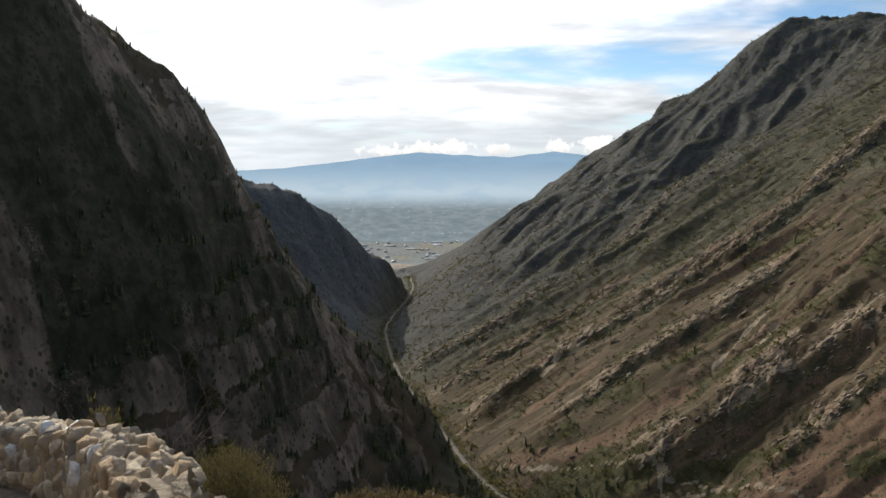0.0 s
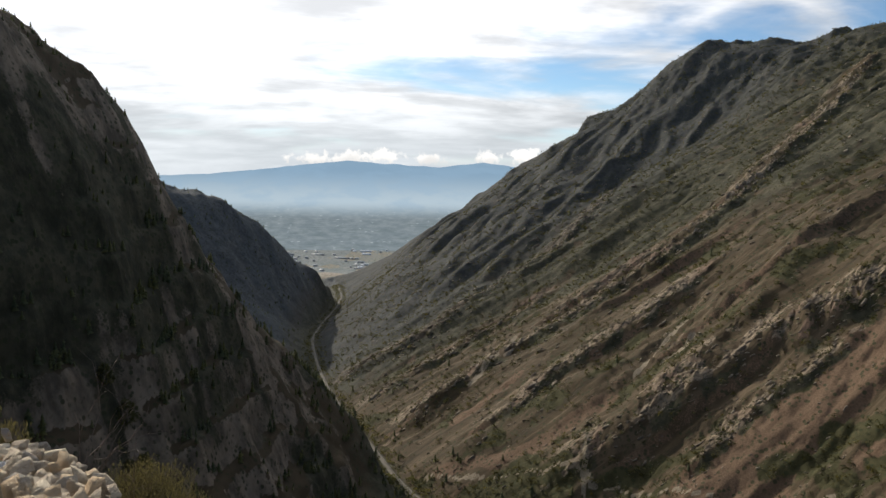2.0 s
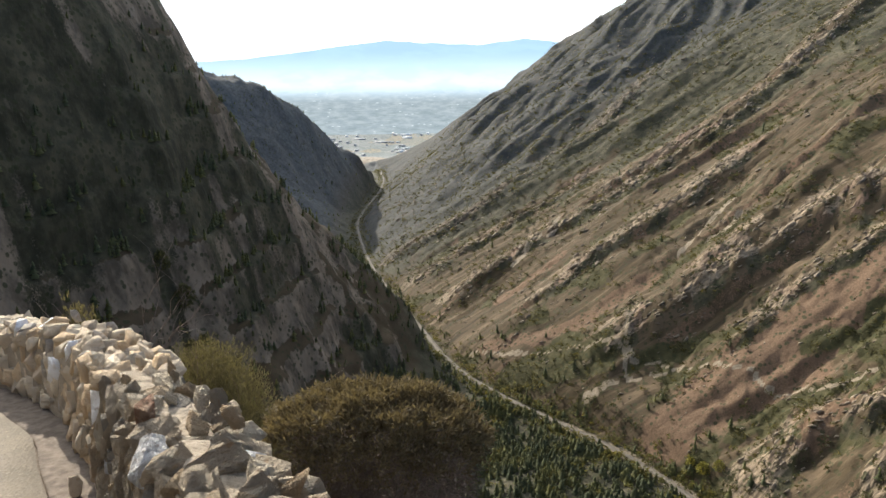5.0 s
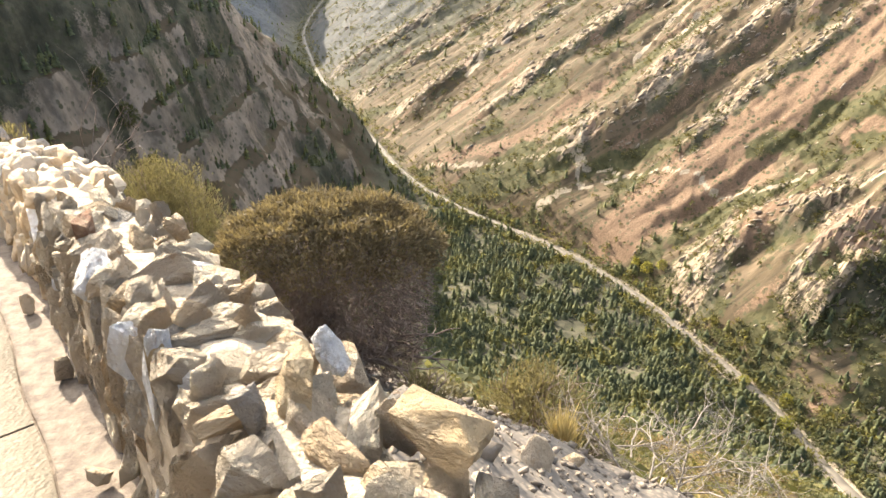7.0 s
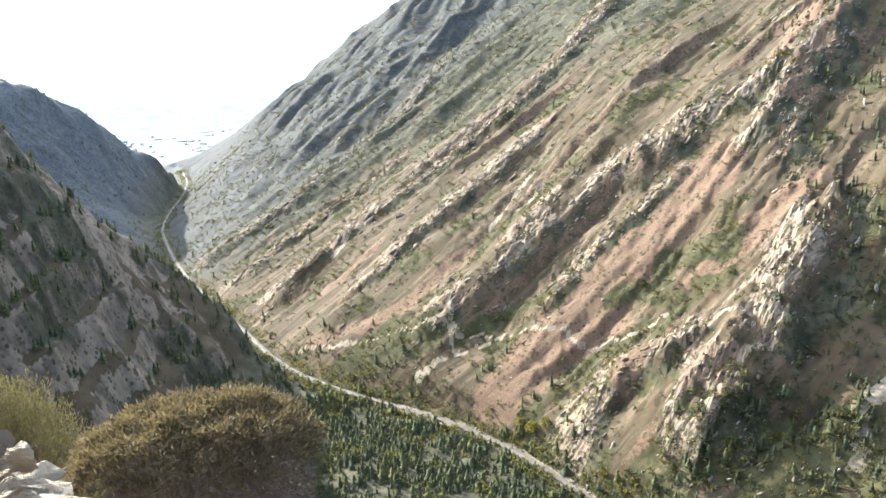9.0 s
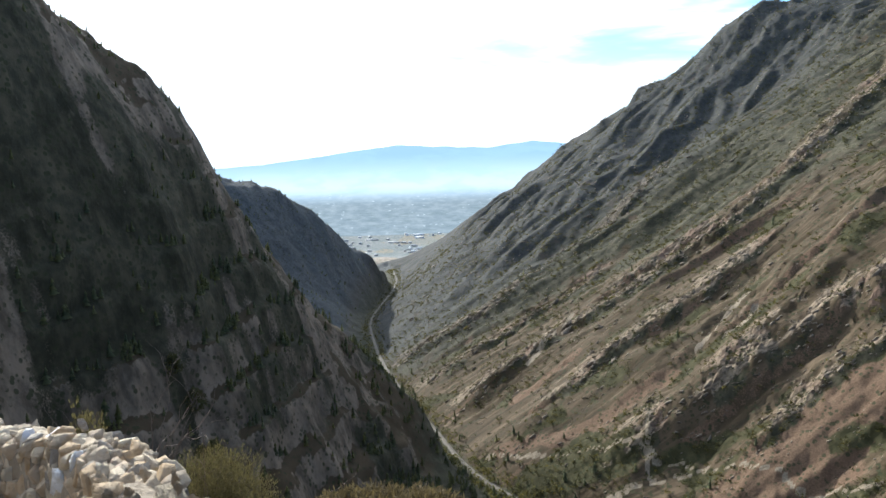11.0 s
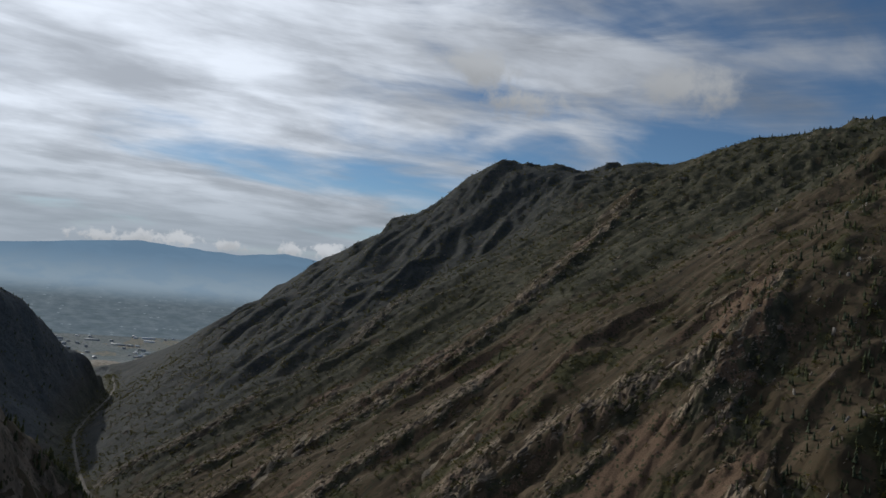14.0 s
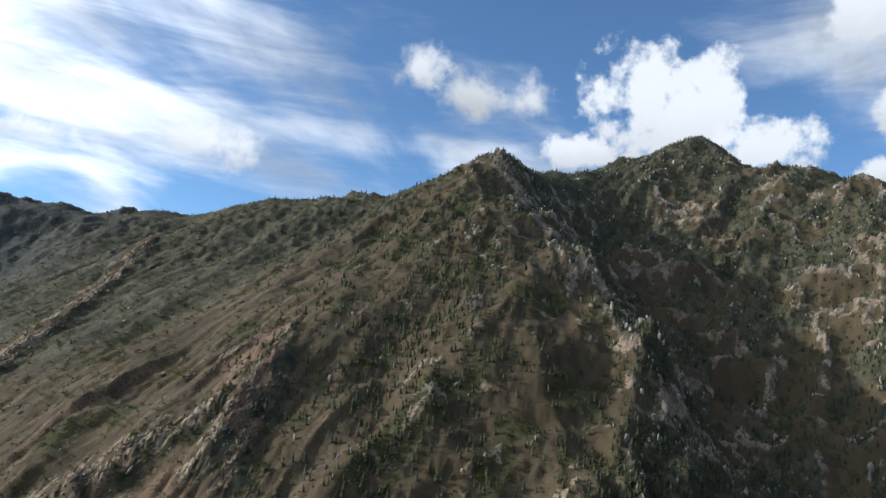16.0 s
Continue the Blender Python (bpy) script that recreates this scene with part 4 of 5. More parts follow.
def build_firs():
    """The firs of the slope under the trail, each a tree with trunk and crown."""
    p, i = spots(29000, (-1, 50), (150, 610), 1.6)
    p, i = keep(p, i, i["own"] * step(5, 9, i["road"]) * (0.12 + 0.88 * step(-0.45, 0.25, i["p2"] + 0.5 * i["p1"])))
    singles = min(290, len(p))
    order = np.argsort(np.hypot(p[:, 0] - 90, p[:, 1] - 290))
    kinds = []
    for _ in range(6):
        crown = mesh_from("crown", *conifer_shape(RNG, 8, 6, 0.42))
        crown.materials.append(CONIFER)
        kinds.append(crown)
    trunk = cone_mesh("trunk", 0.022, 0.9)
    trunk.materials.append(BARK)
    for n in order[:singles]:
        h = min(14.0, RNG.lognormal(1.65, 0.33))
        w = h * RNG.uniform(0.95, 1.6)
        tree = new("fir_tree")
        tree.location, tree.rotation_euler, tree.scale = p[n] - (0, 0, 0.3), (0, 0, RNG.uniform(0, 6.28)), (w, w, h)
        part("trunk", trunk, BARK, tree)
        part("crown", kinds[RNG.integers(0, 6)], CONIFER, tree)
        tagged(tree, "dark green fir on the slope under the trail", "tree", group="firs under the trail")
    rest = p[order[singles:]]
    h = np.minimum(RNG.lognormal(1.55, 0.36, len(rest)), 10.5)
    scatter("fir_forest", FIRS, rest - (0, 0, 0.4), h, h * RNG.uniform(0.95, 1.8, len(rest)), CONIFER, "dense fir forest reaching down to the canyon road", "forest")


build_firs()


def build_broadleaf(x, y, tall, wide, mat, label, seed):
    rng = np.random.default_rng(seed)
    tree = tagged(new("broadleaf_tree"), label, "tree")
    z = float(land(np.array([x]), np.array([y]))[0][0])
    tree.location, tree.scale = (x, y, z - 0.3), (wide, wide, tall)
    part("trunk", cone_mesh("trunk", 0.035, 0.75), BARK, tree)
    v, f = [], []
    for i in range(420):
        a, e = rng.uniform(0, 6.28), rng.uniform(0.12, 1)
        r = 0.5 * math.sin(math.pi * min(0.92, 0.18 + 0.8 * e)) ** 0.7 * rng.uniform(0.45, 1.08)
        c = np.array([r * math.cos(a), r * math.sin(a), e])
        v += list(c + rng.normal(0, 0.055, (3, 3)))
        f.append((3 * i, 3 * i + 1, 3 * i + 2))
    part("crown", mesh_from("crown", v, f), mat, tree)


for n, (x, y, tall, wide) in enumerate(((-158, 470, 17, 15), (-146, 462, 13, 12), (-170, 466, 14, 12), (-152, 455, 11, 11))):
    build_broadleaf(x, y, tall, wide, SHRUB, "light green broad-leaved tree on the shaded slope", 200 + n)
for n, (x, y, tall, wide) in enumerate(((208, 455, 9, 10), (216, 447, 8, 9), (203, 466, 7, 8), (238, 300, 8, 9), (222, 322, 7, 8), (226, 280, 9, 10))):
    build_broadleaf(x, y, tall, wide, GOLD, "yellow-green broad-leaved tree beside the canyon road", 220 + n)


# ---- the road on the canyon floor ----
def ribbon(pts, offsets, lift):
    """A strip along places, with its cross-section given by offsets to the right."""
    pts = np.asarray(pts)
    e = np.gradient(pts[:, :2], axis=0)
    e /= np.linalg.norm(e, axis=1)[:, None]
    nrm = np.column_stack([e[:, 1], -e[:, 0]])
    v = np.stack([np.column_stack([pts[:, :2] + nrm * o, pts[:, 2] + l]) for o, l in zip(offsets, lift)], 1).reshape(-1, 3)
    m = len(offsets)
    f = [(i * m + j, i * m + j + 1, (i + 1) * m + j + 1, (i + 1) * m + j) for i in range(len(pts) - 1) for j in range(m - 1)]
    return v, f


def build_road():
    asphalt = plain_material("pale_asphalt", (0.090, 0.076, 0.056), (0.140, 0.118, 0.086), 0.15)
    fine = ROAD_LINE
    me = mesh_from("road", *ribbon(fine, (-3.1, -2.6, 2.6, 3.1), (-0.9, 0.25, 0.25, -0.9)))
    me.materials.append(asphalt)
    tagged(new("road", me), "pale two-lane asphalt road along the canyon floor", "road", kind="structure")


build_road()


# ---- the far range across the valley ----
def build_backdrop():
    # glowing sheet with the haze, far fields and roofs put into its colour
    m, k, bsdf = material("glowing_haze_range")
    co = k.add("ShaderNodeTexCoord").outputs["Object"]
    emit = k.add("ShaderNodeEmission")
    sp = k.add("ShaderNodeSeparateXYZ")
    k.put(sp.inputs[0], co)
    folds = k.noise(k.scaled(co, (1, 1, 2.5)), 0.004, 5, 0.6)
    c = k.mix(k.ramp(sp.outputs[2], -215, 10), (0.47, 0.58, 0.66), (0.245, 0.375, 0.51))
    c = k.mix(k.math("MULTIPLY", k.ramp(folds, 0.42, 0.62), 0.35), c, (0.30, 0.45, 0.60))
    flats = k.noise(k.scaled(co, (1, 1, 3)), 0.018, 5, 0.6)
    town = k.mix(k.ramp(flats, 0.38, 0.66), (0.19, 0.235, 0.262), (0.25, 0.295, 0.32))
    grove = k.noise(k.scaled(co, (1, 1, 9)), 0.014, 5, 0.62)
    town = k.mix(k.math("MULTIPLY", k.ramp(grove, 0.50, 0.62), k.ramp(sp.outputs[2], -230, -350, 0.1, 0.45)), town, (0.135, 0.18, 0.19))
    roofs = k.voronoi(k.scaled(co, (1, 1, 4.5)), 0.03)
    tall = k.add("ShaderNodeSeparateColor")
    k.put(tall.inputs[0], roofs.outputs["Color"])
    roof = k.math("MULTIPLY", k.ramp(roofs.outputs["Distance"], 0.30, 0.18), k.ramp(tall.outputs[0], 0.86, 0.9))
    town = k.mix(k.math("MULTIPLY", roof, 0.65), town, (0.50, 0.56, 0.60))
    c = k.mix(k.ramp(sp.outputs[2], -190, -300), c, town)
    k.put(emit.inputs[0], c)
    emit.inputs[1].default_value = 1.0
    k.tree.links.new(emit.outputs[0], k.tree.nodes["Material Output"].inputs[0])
    az = np.linspace(-70, 60, 520)
    top = np.interp(az, [-70, -30, -15.9, -12.5, -8.2, -5, -2, 1, 5.2, 8.7, 11.3, 20, 60], [0.3, -0.6, -0.72, -0.55, -0.07, 0.35, 0.68, 0.5, 0.30, 0.74, 0.45, 0.2, 0.6])
    top = top + 0.05 * fbm(az / 1.2, az * 0, 4, 141)
    r = 4000.0
    rows = []
    for f in np.linspace(0, 1, 8):
        el = -6.4 + (top + 6.4) * f
        d = r - 150 + 1100 * f
        rows.append(np.column_stack([d * np.sin(np.radians(az)), d * np.cos(np.radians(az)), EYE + d * np.tan(np.radians(el))]))
    n = len(az)
    v = np.vstack(rows)
    faces = [(a * n + b, a * n + b + 1, (a + 1) * n + b + 1, (a + 1) * n + b) for a in range(7) for b in range(n - 1)]
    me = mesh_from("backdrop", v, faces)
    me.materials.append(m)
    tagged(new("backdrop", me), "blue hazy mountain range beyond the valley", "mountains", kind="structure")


build_backdrop()


# ---- the dry stone wall along the trail ----
def stone_material(name, single, tint=None):
    m, k, bsdf = material(name)
    co = k.add("ShaderNodeTexCoord").outputs["Object"]
    rnd = k.add("ShaderNodeObjectInfo").outputs["Random"] if single else k.add("ShaderNodeNewGeometry").outputs["Random Per Island"]
    moved = k.add("ShaderNodeVectorMath")
    moved.operation = "ADD"
    k.put(moved.inputs[0], co)
    k.put(moved.inputs[1], k.math("MULTIPLY", rnd, 40.0))
    vec = moved.outputs[0]
    ramp = k.add("ShaderNodeValToRGB")
    ramp.color_ramp.interpolation = "CONSTANT"
    tones = [(0.0, (0.64, 0.52, 0.375)), (0.22, (0.57, 0.455, 0.325)), (0.40, (0.72, 0.61, 0.45)), (0.58, (0.47, 0.39, 0.29)), (0.67, (0.62, 0.46, 0.29)), (0.82, (0.40, 0.36, 0.31)), (0.88, (0.60, 0.43, 0.26)), (0.95, (0.380, 0.161, 0.081))]
    for i, (at, c) in enumerate(tones):
        e = ramp.color_ramp.elements[0] if i == 0 else ramp.color_ramp.elements.new(at)
        e.position, e.color = at, (*c, 1)
    ramp.color_ramp.elements[-1].position = 0.95
    k.put(ramp.inputs[0], rnd)
    base = k.mix(1.0, (*tint, 1), (1, 1, 1, 1), "MULTIPLY") if tint else ramp.outputs[0]
    if not single:
        vec = k.scaled(vec, (6.0, 6.0, 6.0))
    cloud, fine = k.noise(vec, 2.2, 6, 0.6), k.noise(vec, 11.0, 6, 0.7)
    c = k.mix(k.ramp(cloud, 0.35, 0.7, 0.0, 0.45), base, (0.55, 0.46, 0.325))
    c = k.mix(k.ramp(fine, 0.58, 0.74, 0.0, 0.5), c, (0.34, 0.27, 0.19))
    c = k.mix(k.ramp(k.noise(vec, 3.5, 4), 0.62, 0.72, 0.0, 0.5), c, (0.42, 0.24, 0.11))
    k.put(bsdf.inputs["Base Color"], c)
    bsdf.inputs["Roughness"].default_value = 0.9
    bsdf.inputs["Specular IOR Level"].default_value = 0.25
    h = k.math("ADD", k.math("MULTIPLY", fine, 0.55), k.math("ADD", cloud, k.math("MULTIPLY", k.noise(k.scaled(vec, (1.0, 1.0, 3.5)), 3.0, 5, 0.6), 0.7)))
    bump(k, bsdf, h, 1.0, 0.20 if single else 0.03)
    return m


STONE = stone_material("wall_stone", True)
RED_STONE = stone_material("red_wall_stone", True, (0.36, 0.17, 0.09))
YELLOW_STONE = stone_material("yellow_wall_stone", True, (0.64, 0.47, 0.27))
STONE_REST = stone_material("wall_rubble", False)
MORTAR = plain_material("lime_mortar", (0.30, 0.24, 0.17), (0.43, 0.355, 0.26), 14, 0.95, 0.9, 0.03)


def stone_mesh(name, rng, points=15, rough=1, fine=2):
    """An angular broken stone about 1 across: the hull of jittered places, with its long edges chipped."""
    bm = bmesh.new()
    for _ in range(points):
        p = Vector(rng.normal(0, 1, 3)).normalized()
        q = max(abs(c) for c in p)
        p = p * (0.5 / q) * 0.6 + p * 0.5 * 0.4
        bm.verts.new(p * rng.uniform(0.84, 1.05))
    hull = bmesh.ops.convex_hull(bm, input=bm.verts)
    loose = [v for v in bm.verts if not v.link_faces]
    bmesh.ops.delete(bm, geom=loose, context="VERTS")
    for reach_, wild in ((0.6, 0.13), (0.34, 0.06))[:rough]:
        long = [e for e in bm.edges if e.calc_length() > reach_]
        cut = bmesh.ops.subdivide_edges(bm, edges=long, cuts=1)
        for v in [g for g in cut["geom_inner"] if isinstance(g, bmesh.types.BMVert)]:
            v.co *= 1 + rng.uniform(-wild, wild)
    bmesh.ops.triangulate(bm, faces=bm.faces)
    off = Vector(rng.uniform(0, 50, 3))
    for cut, wild in ((1, 0.040), (1, 0.028))[:fine]:
        bmesh.ops.subdivide_edges(bm, edges=bm.edges[:], cuts=cut, use_grid_fill=True)
        bmesh.ops.triangulate(bm, faces=bm.faces)
        for v in bm.verts:
            q = v.co * (0.16 / wild) + off
            v.co += v.co.normalized() * wild * (noise.noise(q) + 0.6 * noise.noise(q * 2.3))
    me = bpy.data.meshes.new(name)
    bm.to_mesh(me)
    bm.free()
    return me


def along_wall(s):
    """Foot of the wall's inner face at s metres past the eye, the way along it and the way out of it."""
    seg = np.linalg.norm(np.diff(WALL, axis=0), axis=1)
    run = np.concatenate([[0], np.cumsum(seg)]) - FOOT_AT

    def at(q):
        return np.array([np.interp(q, run, WALL[:, 0]), np.interp(q, run, WALL[:, 1])])

    e = at(s + 0.25) - at(s - 0.25)
    e /= np.linalg.norm(e)
    return at(s), e, np.array([e[1], -e[0]]), -0.105 * s


def crest_height(s):
    return float(np.clip(0.79 - 0.076 * s, 0.37, 0.84))


def build_wall():
    rng = np.random.default_rng(21)
    wall = tagged(new("stone_wall"), "low dry stone wall of cream, yellow and grey rubble", "wall")
    # lumpy mortar core
    ss = np.arange(-4.0, 9.3, 0.06)
    prof = [(0.03, -0.25), (0.045, 0.2), (0.085, 0.78), (0.12, 0.95), (0.20, 1.0), (0.34, 0.94), (THICK - 0.01, 0.74), (THICK + 0.02, 0.2), (THICK + 0.04, -0.6)]
    v = []
    for s in ss:
        p, e, n, z = along_wall(s)
        h = crest_height(s) - 0.028
        for d, u in prof:
            q = p + n * d
            w = noise.noise(Vector((q[0] * 7, q[1] * 7, u * 5))) * 0.035
            v.append((*(q + n * w), z + u * h + w))
    m = len(prof)
    f = [(i * m + j, (i + 1) * m + j, (i + 1) * m + j + 1, i * m + j + 1) for i in range(len(ss) - 1) for j in range(m - 1)]
    core = mesh_from("mortar_core", v, f)
    part("mortar_core", core, MORTAR, wall, "crumbling pale lime mortar")
    kinds = [stone_mesh("stone", rng, 12 + n % 6, 1, 2) for n in range(34)]
    for me in kinds:
        me.materials.append(STONE)

    shapes = []
    for n in range(34):
        me = stone_mesh("rubble", rng, 12 + n % 6, 1, 1)
        co = np.zeros(len(me.vertices) * 3)
        me.vertices.foreach_get("co", co)
        shapes.append((co.reshape(-1, 3), np.array([list(p.vertices) for p in me.polygons])))
        bpy.data.meshes.remove(me)
    rest_v, rest_f, held = [], [], [0]

    def lay(s, d, z, size, tilt, mat=None):
        p, e, n, z0 = along_wall(s)
        q = p + n * d
        frame_ = Matrix(((e[0], n[0], 0), (e[1], n[1], 0), (0, 0, 1))).to_4x4()
        turn = Euler([radians(a) for a in tilt]).to_matrix().to_4x4()
        m = Matrix.Translation((q[0], q[1], z0 + z)) @ frame_ @ turn @ Matrix.Diagonal((*size, 1))
        which = rng.integers(0, len(kinds))
        if mat:
            me = stone_mesh("stone", rng, 12, 1, 2)
            part("stone", me, mat, wall, "rust-red slab" if mat is RED_STONE else "yellow block").matrix_local = m
            return
        if 0.45 < s < 3.2:
            part("stone", kinds[which], STONE, wall).matrix_local = m
            return
        v, f = shapes[which]
        a = np.array(m)
        rest_v.append(v @ a[:3, :3].T + a[:3, 3])
        rest_f.append(f + held[0])
        held[0] += len(v)

    # upright shards in the inner face, which leans back a little
    for course in range(4):
        s = 0.1 + rng.uniform(0, 0.1)
        while s < 8.6:
            wide = rng.uniform(0.05, 0.14)
            h = crest_height(s) - 0.04
            tall = h / 4 * rng.uniform(1.1, 1.9)
            u = (course + 0.5) / 4
            s += wide * 0.5
            lay(s, 0.045 + 0.075 * u + rng.uniform(-0.018, 0.022), h * u + rng.uniform(-0.04, 0.04), (wide * 1.15, rng.uniform(0.07, 0.13), tall),
                (rng.normal(-5, 5), rng.normal(0, 9), rng.normal(0, 14)))
            s += wide * 0.55
    # broken stones bedded along the crest
    for d0, lo, hi in ((0.14, 0.06, 0.15), (0.23, 0.07, 0.18), (0.32, 0.07, 0.18), (0.40, 0.06, 0.14)):
        s = -0.5 + rng.uniform(0, 0.1)
        while s < 8.8:
            wide = rng.uniform(lo, hi)
            s += wide * 0.5
            up = rng.uniform(0.07, 0.17)
            lay(s, d0 + rng.uniform(-0.03, 0.035), crest_height(s) - 0.04 - 0.20 * (d0 - 0.15) + rng.uniform(-0.03, 0.03), (wide * 1.25, rng.uniform(0.09, 0.16), up),
                (rng.normal(0, 18), rng.normal(0, 18), rng.uniform(0, 360) if up < 0.15 else rng.normal(0, 30)))
            s += wide * 0.62
    # small wedges standing on end between them
    s = 0.2
    while s < 8.8:
        lay(s, rng.uniform(0.12, 0.42), crest_height(s) + rng.uniform(-0.05, 0.03), (rng.uniform(0.05, 0.09), rng.uniform(0.03, 0.07), rng.uniform(0.08, 0.16)), (rng.normal(0, 25), rng.normal(0, 25), rng.uniform(0, 360)))
        s += rng.uniform(0.07, 0.18)
    # stones that stand out by their colour
    lay(2.45, 0.17, crest_height(2.45) + 0.03, (0.19, 0.07, 0.15), (4, -6, 12), RED_STONE)
    lay(1.02, 0.28, crest_height(1.02) + 0.01, (0.17, 0.14, 0.14), (-14, 8, 30), YELLOW_STONE)
    lay(0.74, 0.40, crest_height(0.74) - 0.02, (0.19, 0.13, 0.12), (12, 6, -20), YELLOW_STONE)
    lay(1.42, 0.10, crest_height(1.42) - 0.06, (0.10, 0.09, 0.19), (0, 4, 10), YELLOW_STONE)
    # a few stones fallen at its foot
    for s, d in ((1.55, -0.04), (1.9, -0.05), (2.6, -0.03), (3.3, -0.05), (1.2, -0.03)):
        lay(s, d, 0.03, (rng.uniform(0.06, 0.12), rng.uniform(0.05, 0.09), rng.uniform(0.06, 0.12)), (0, 0, rng.uniform(0, 360)))
    rubble = part("rubble", mesh_from("rubble", np.vstack(rest_v), np.vstack(rest_f)), STONE_REST, wall)
    tagged(rubble, "pale broken rubble of the wall further on", kind="stuff")


build_wall()


# ---- the trail ----
def build_trail():
    m, k, bsdf = material("trail_concrete")
    co = k.add("ShaderNodeTexCoord").outputs["Object"]
    speck = k.voronoi(co, 60.0)
    c = k.mix(k.ramp(k.noise(co, 3.0, 6, 0.6), 0.3, 0.7), (0.165, 0.138, 0.098), (0.235, 0.198, 0.142))
    c = k.mix(k.ramp(speck.outputs["Distance"], 0.30, 0.12, 0.0, 0.6), c, (0.10, 0.085, 0.065))
    grit = k.noise(co, 42.0, 5, 0.7)
    c = k.mix(k.ramp(grit, 0.54, 0.66, 0.0, 0.6), c, (0.32, 0.275, 0.205))
    c = k.mix(k.ramp(grit, 0.44, 0.34, 0.0, 0.5), c, (0.115, 0.095, 0.07))
    c = k.mix(k.ramp(k.noise(co, 0.9, 3), 0.55, 0.7, 0.0, 0.4), c, (0.22, 0.185, 0.145))
    k.put(bsdf.inputs["Base Color"], c)
    bsdf.inputs["Roughness"].default_value = 0.9
    bump(k, bsdf, k.math("ADD", k.noise(co, 60.0, 4), speck.outputs["Distance"]), 0.5, 0.006)
    dirt = plain_material("packed_dirt", (0.13, 0.10, 0.075), (0.235, 0.19, 0.145), 18, 0.95, 0.8, 0.012)
    trail = tagged(new("pavement"), "worn concrete trail with a joint and a gritty edge", "path", kind="structure")

    def slab(name, s0, s1, d0, d1, lift, mat, label=""):
        ss = np.linspace(s0, s1, max(3, int((s1 - s0) / 0.12)))
        ds = np.linspace(d0, d1, 9)
        rows = [[(d0, -0.3)] + [(d, 0) for d in ds] + [(d1, -0.3)]][0]
        v = []
        for s in ss:
            p, e, n, z = along_wall(s)
            for d, u in rows:
                q = p + n * (d + (0.02 * noise.noise(Vector((s * 2.1, d * 3, 4)))))
                v.append((q[0], q[1], z + lift + u + 0.008 * noise.noise(Vector((q[0] * 3, q[1] * 3, 1)))))
        w = len(rows)
        f = [(i * w + j, (i + 1) * w + j, (i + 1) * w + j + 1, i * w + j + 1) for i in range(len(ss) - 1) for j in range(w - 1)]
        part(name, mesh_from(name, v, f), mat, trail, label)

    cuts = [-6.0, -3.6, -0.7, 2.35, 4.9, 9.2]
    for a, b in zip(cuts, cuts[1:]):
        slab("slab", a + 0.006, b - 0.006, -2.3, -0.175, 0.0, m)
    slab("gritty_edge", -6, 9.2, -0.165, 0.08, -0.02, dirt, "brown gritty strip at the foot of the wall")
    slab("bed", -6, 9.2, -2.32, -0.1, -0.04, dirt, "dark dirt in the joints")


build_trail()


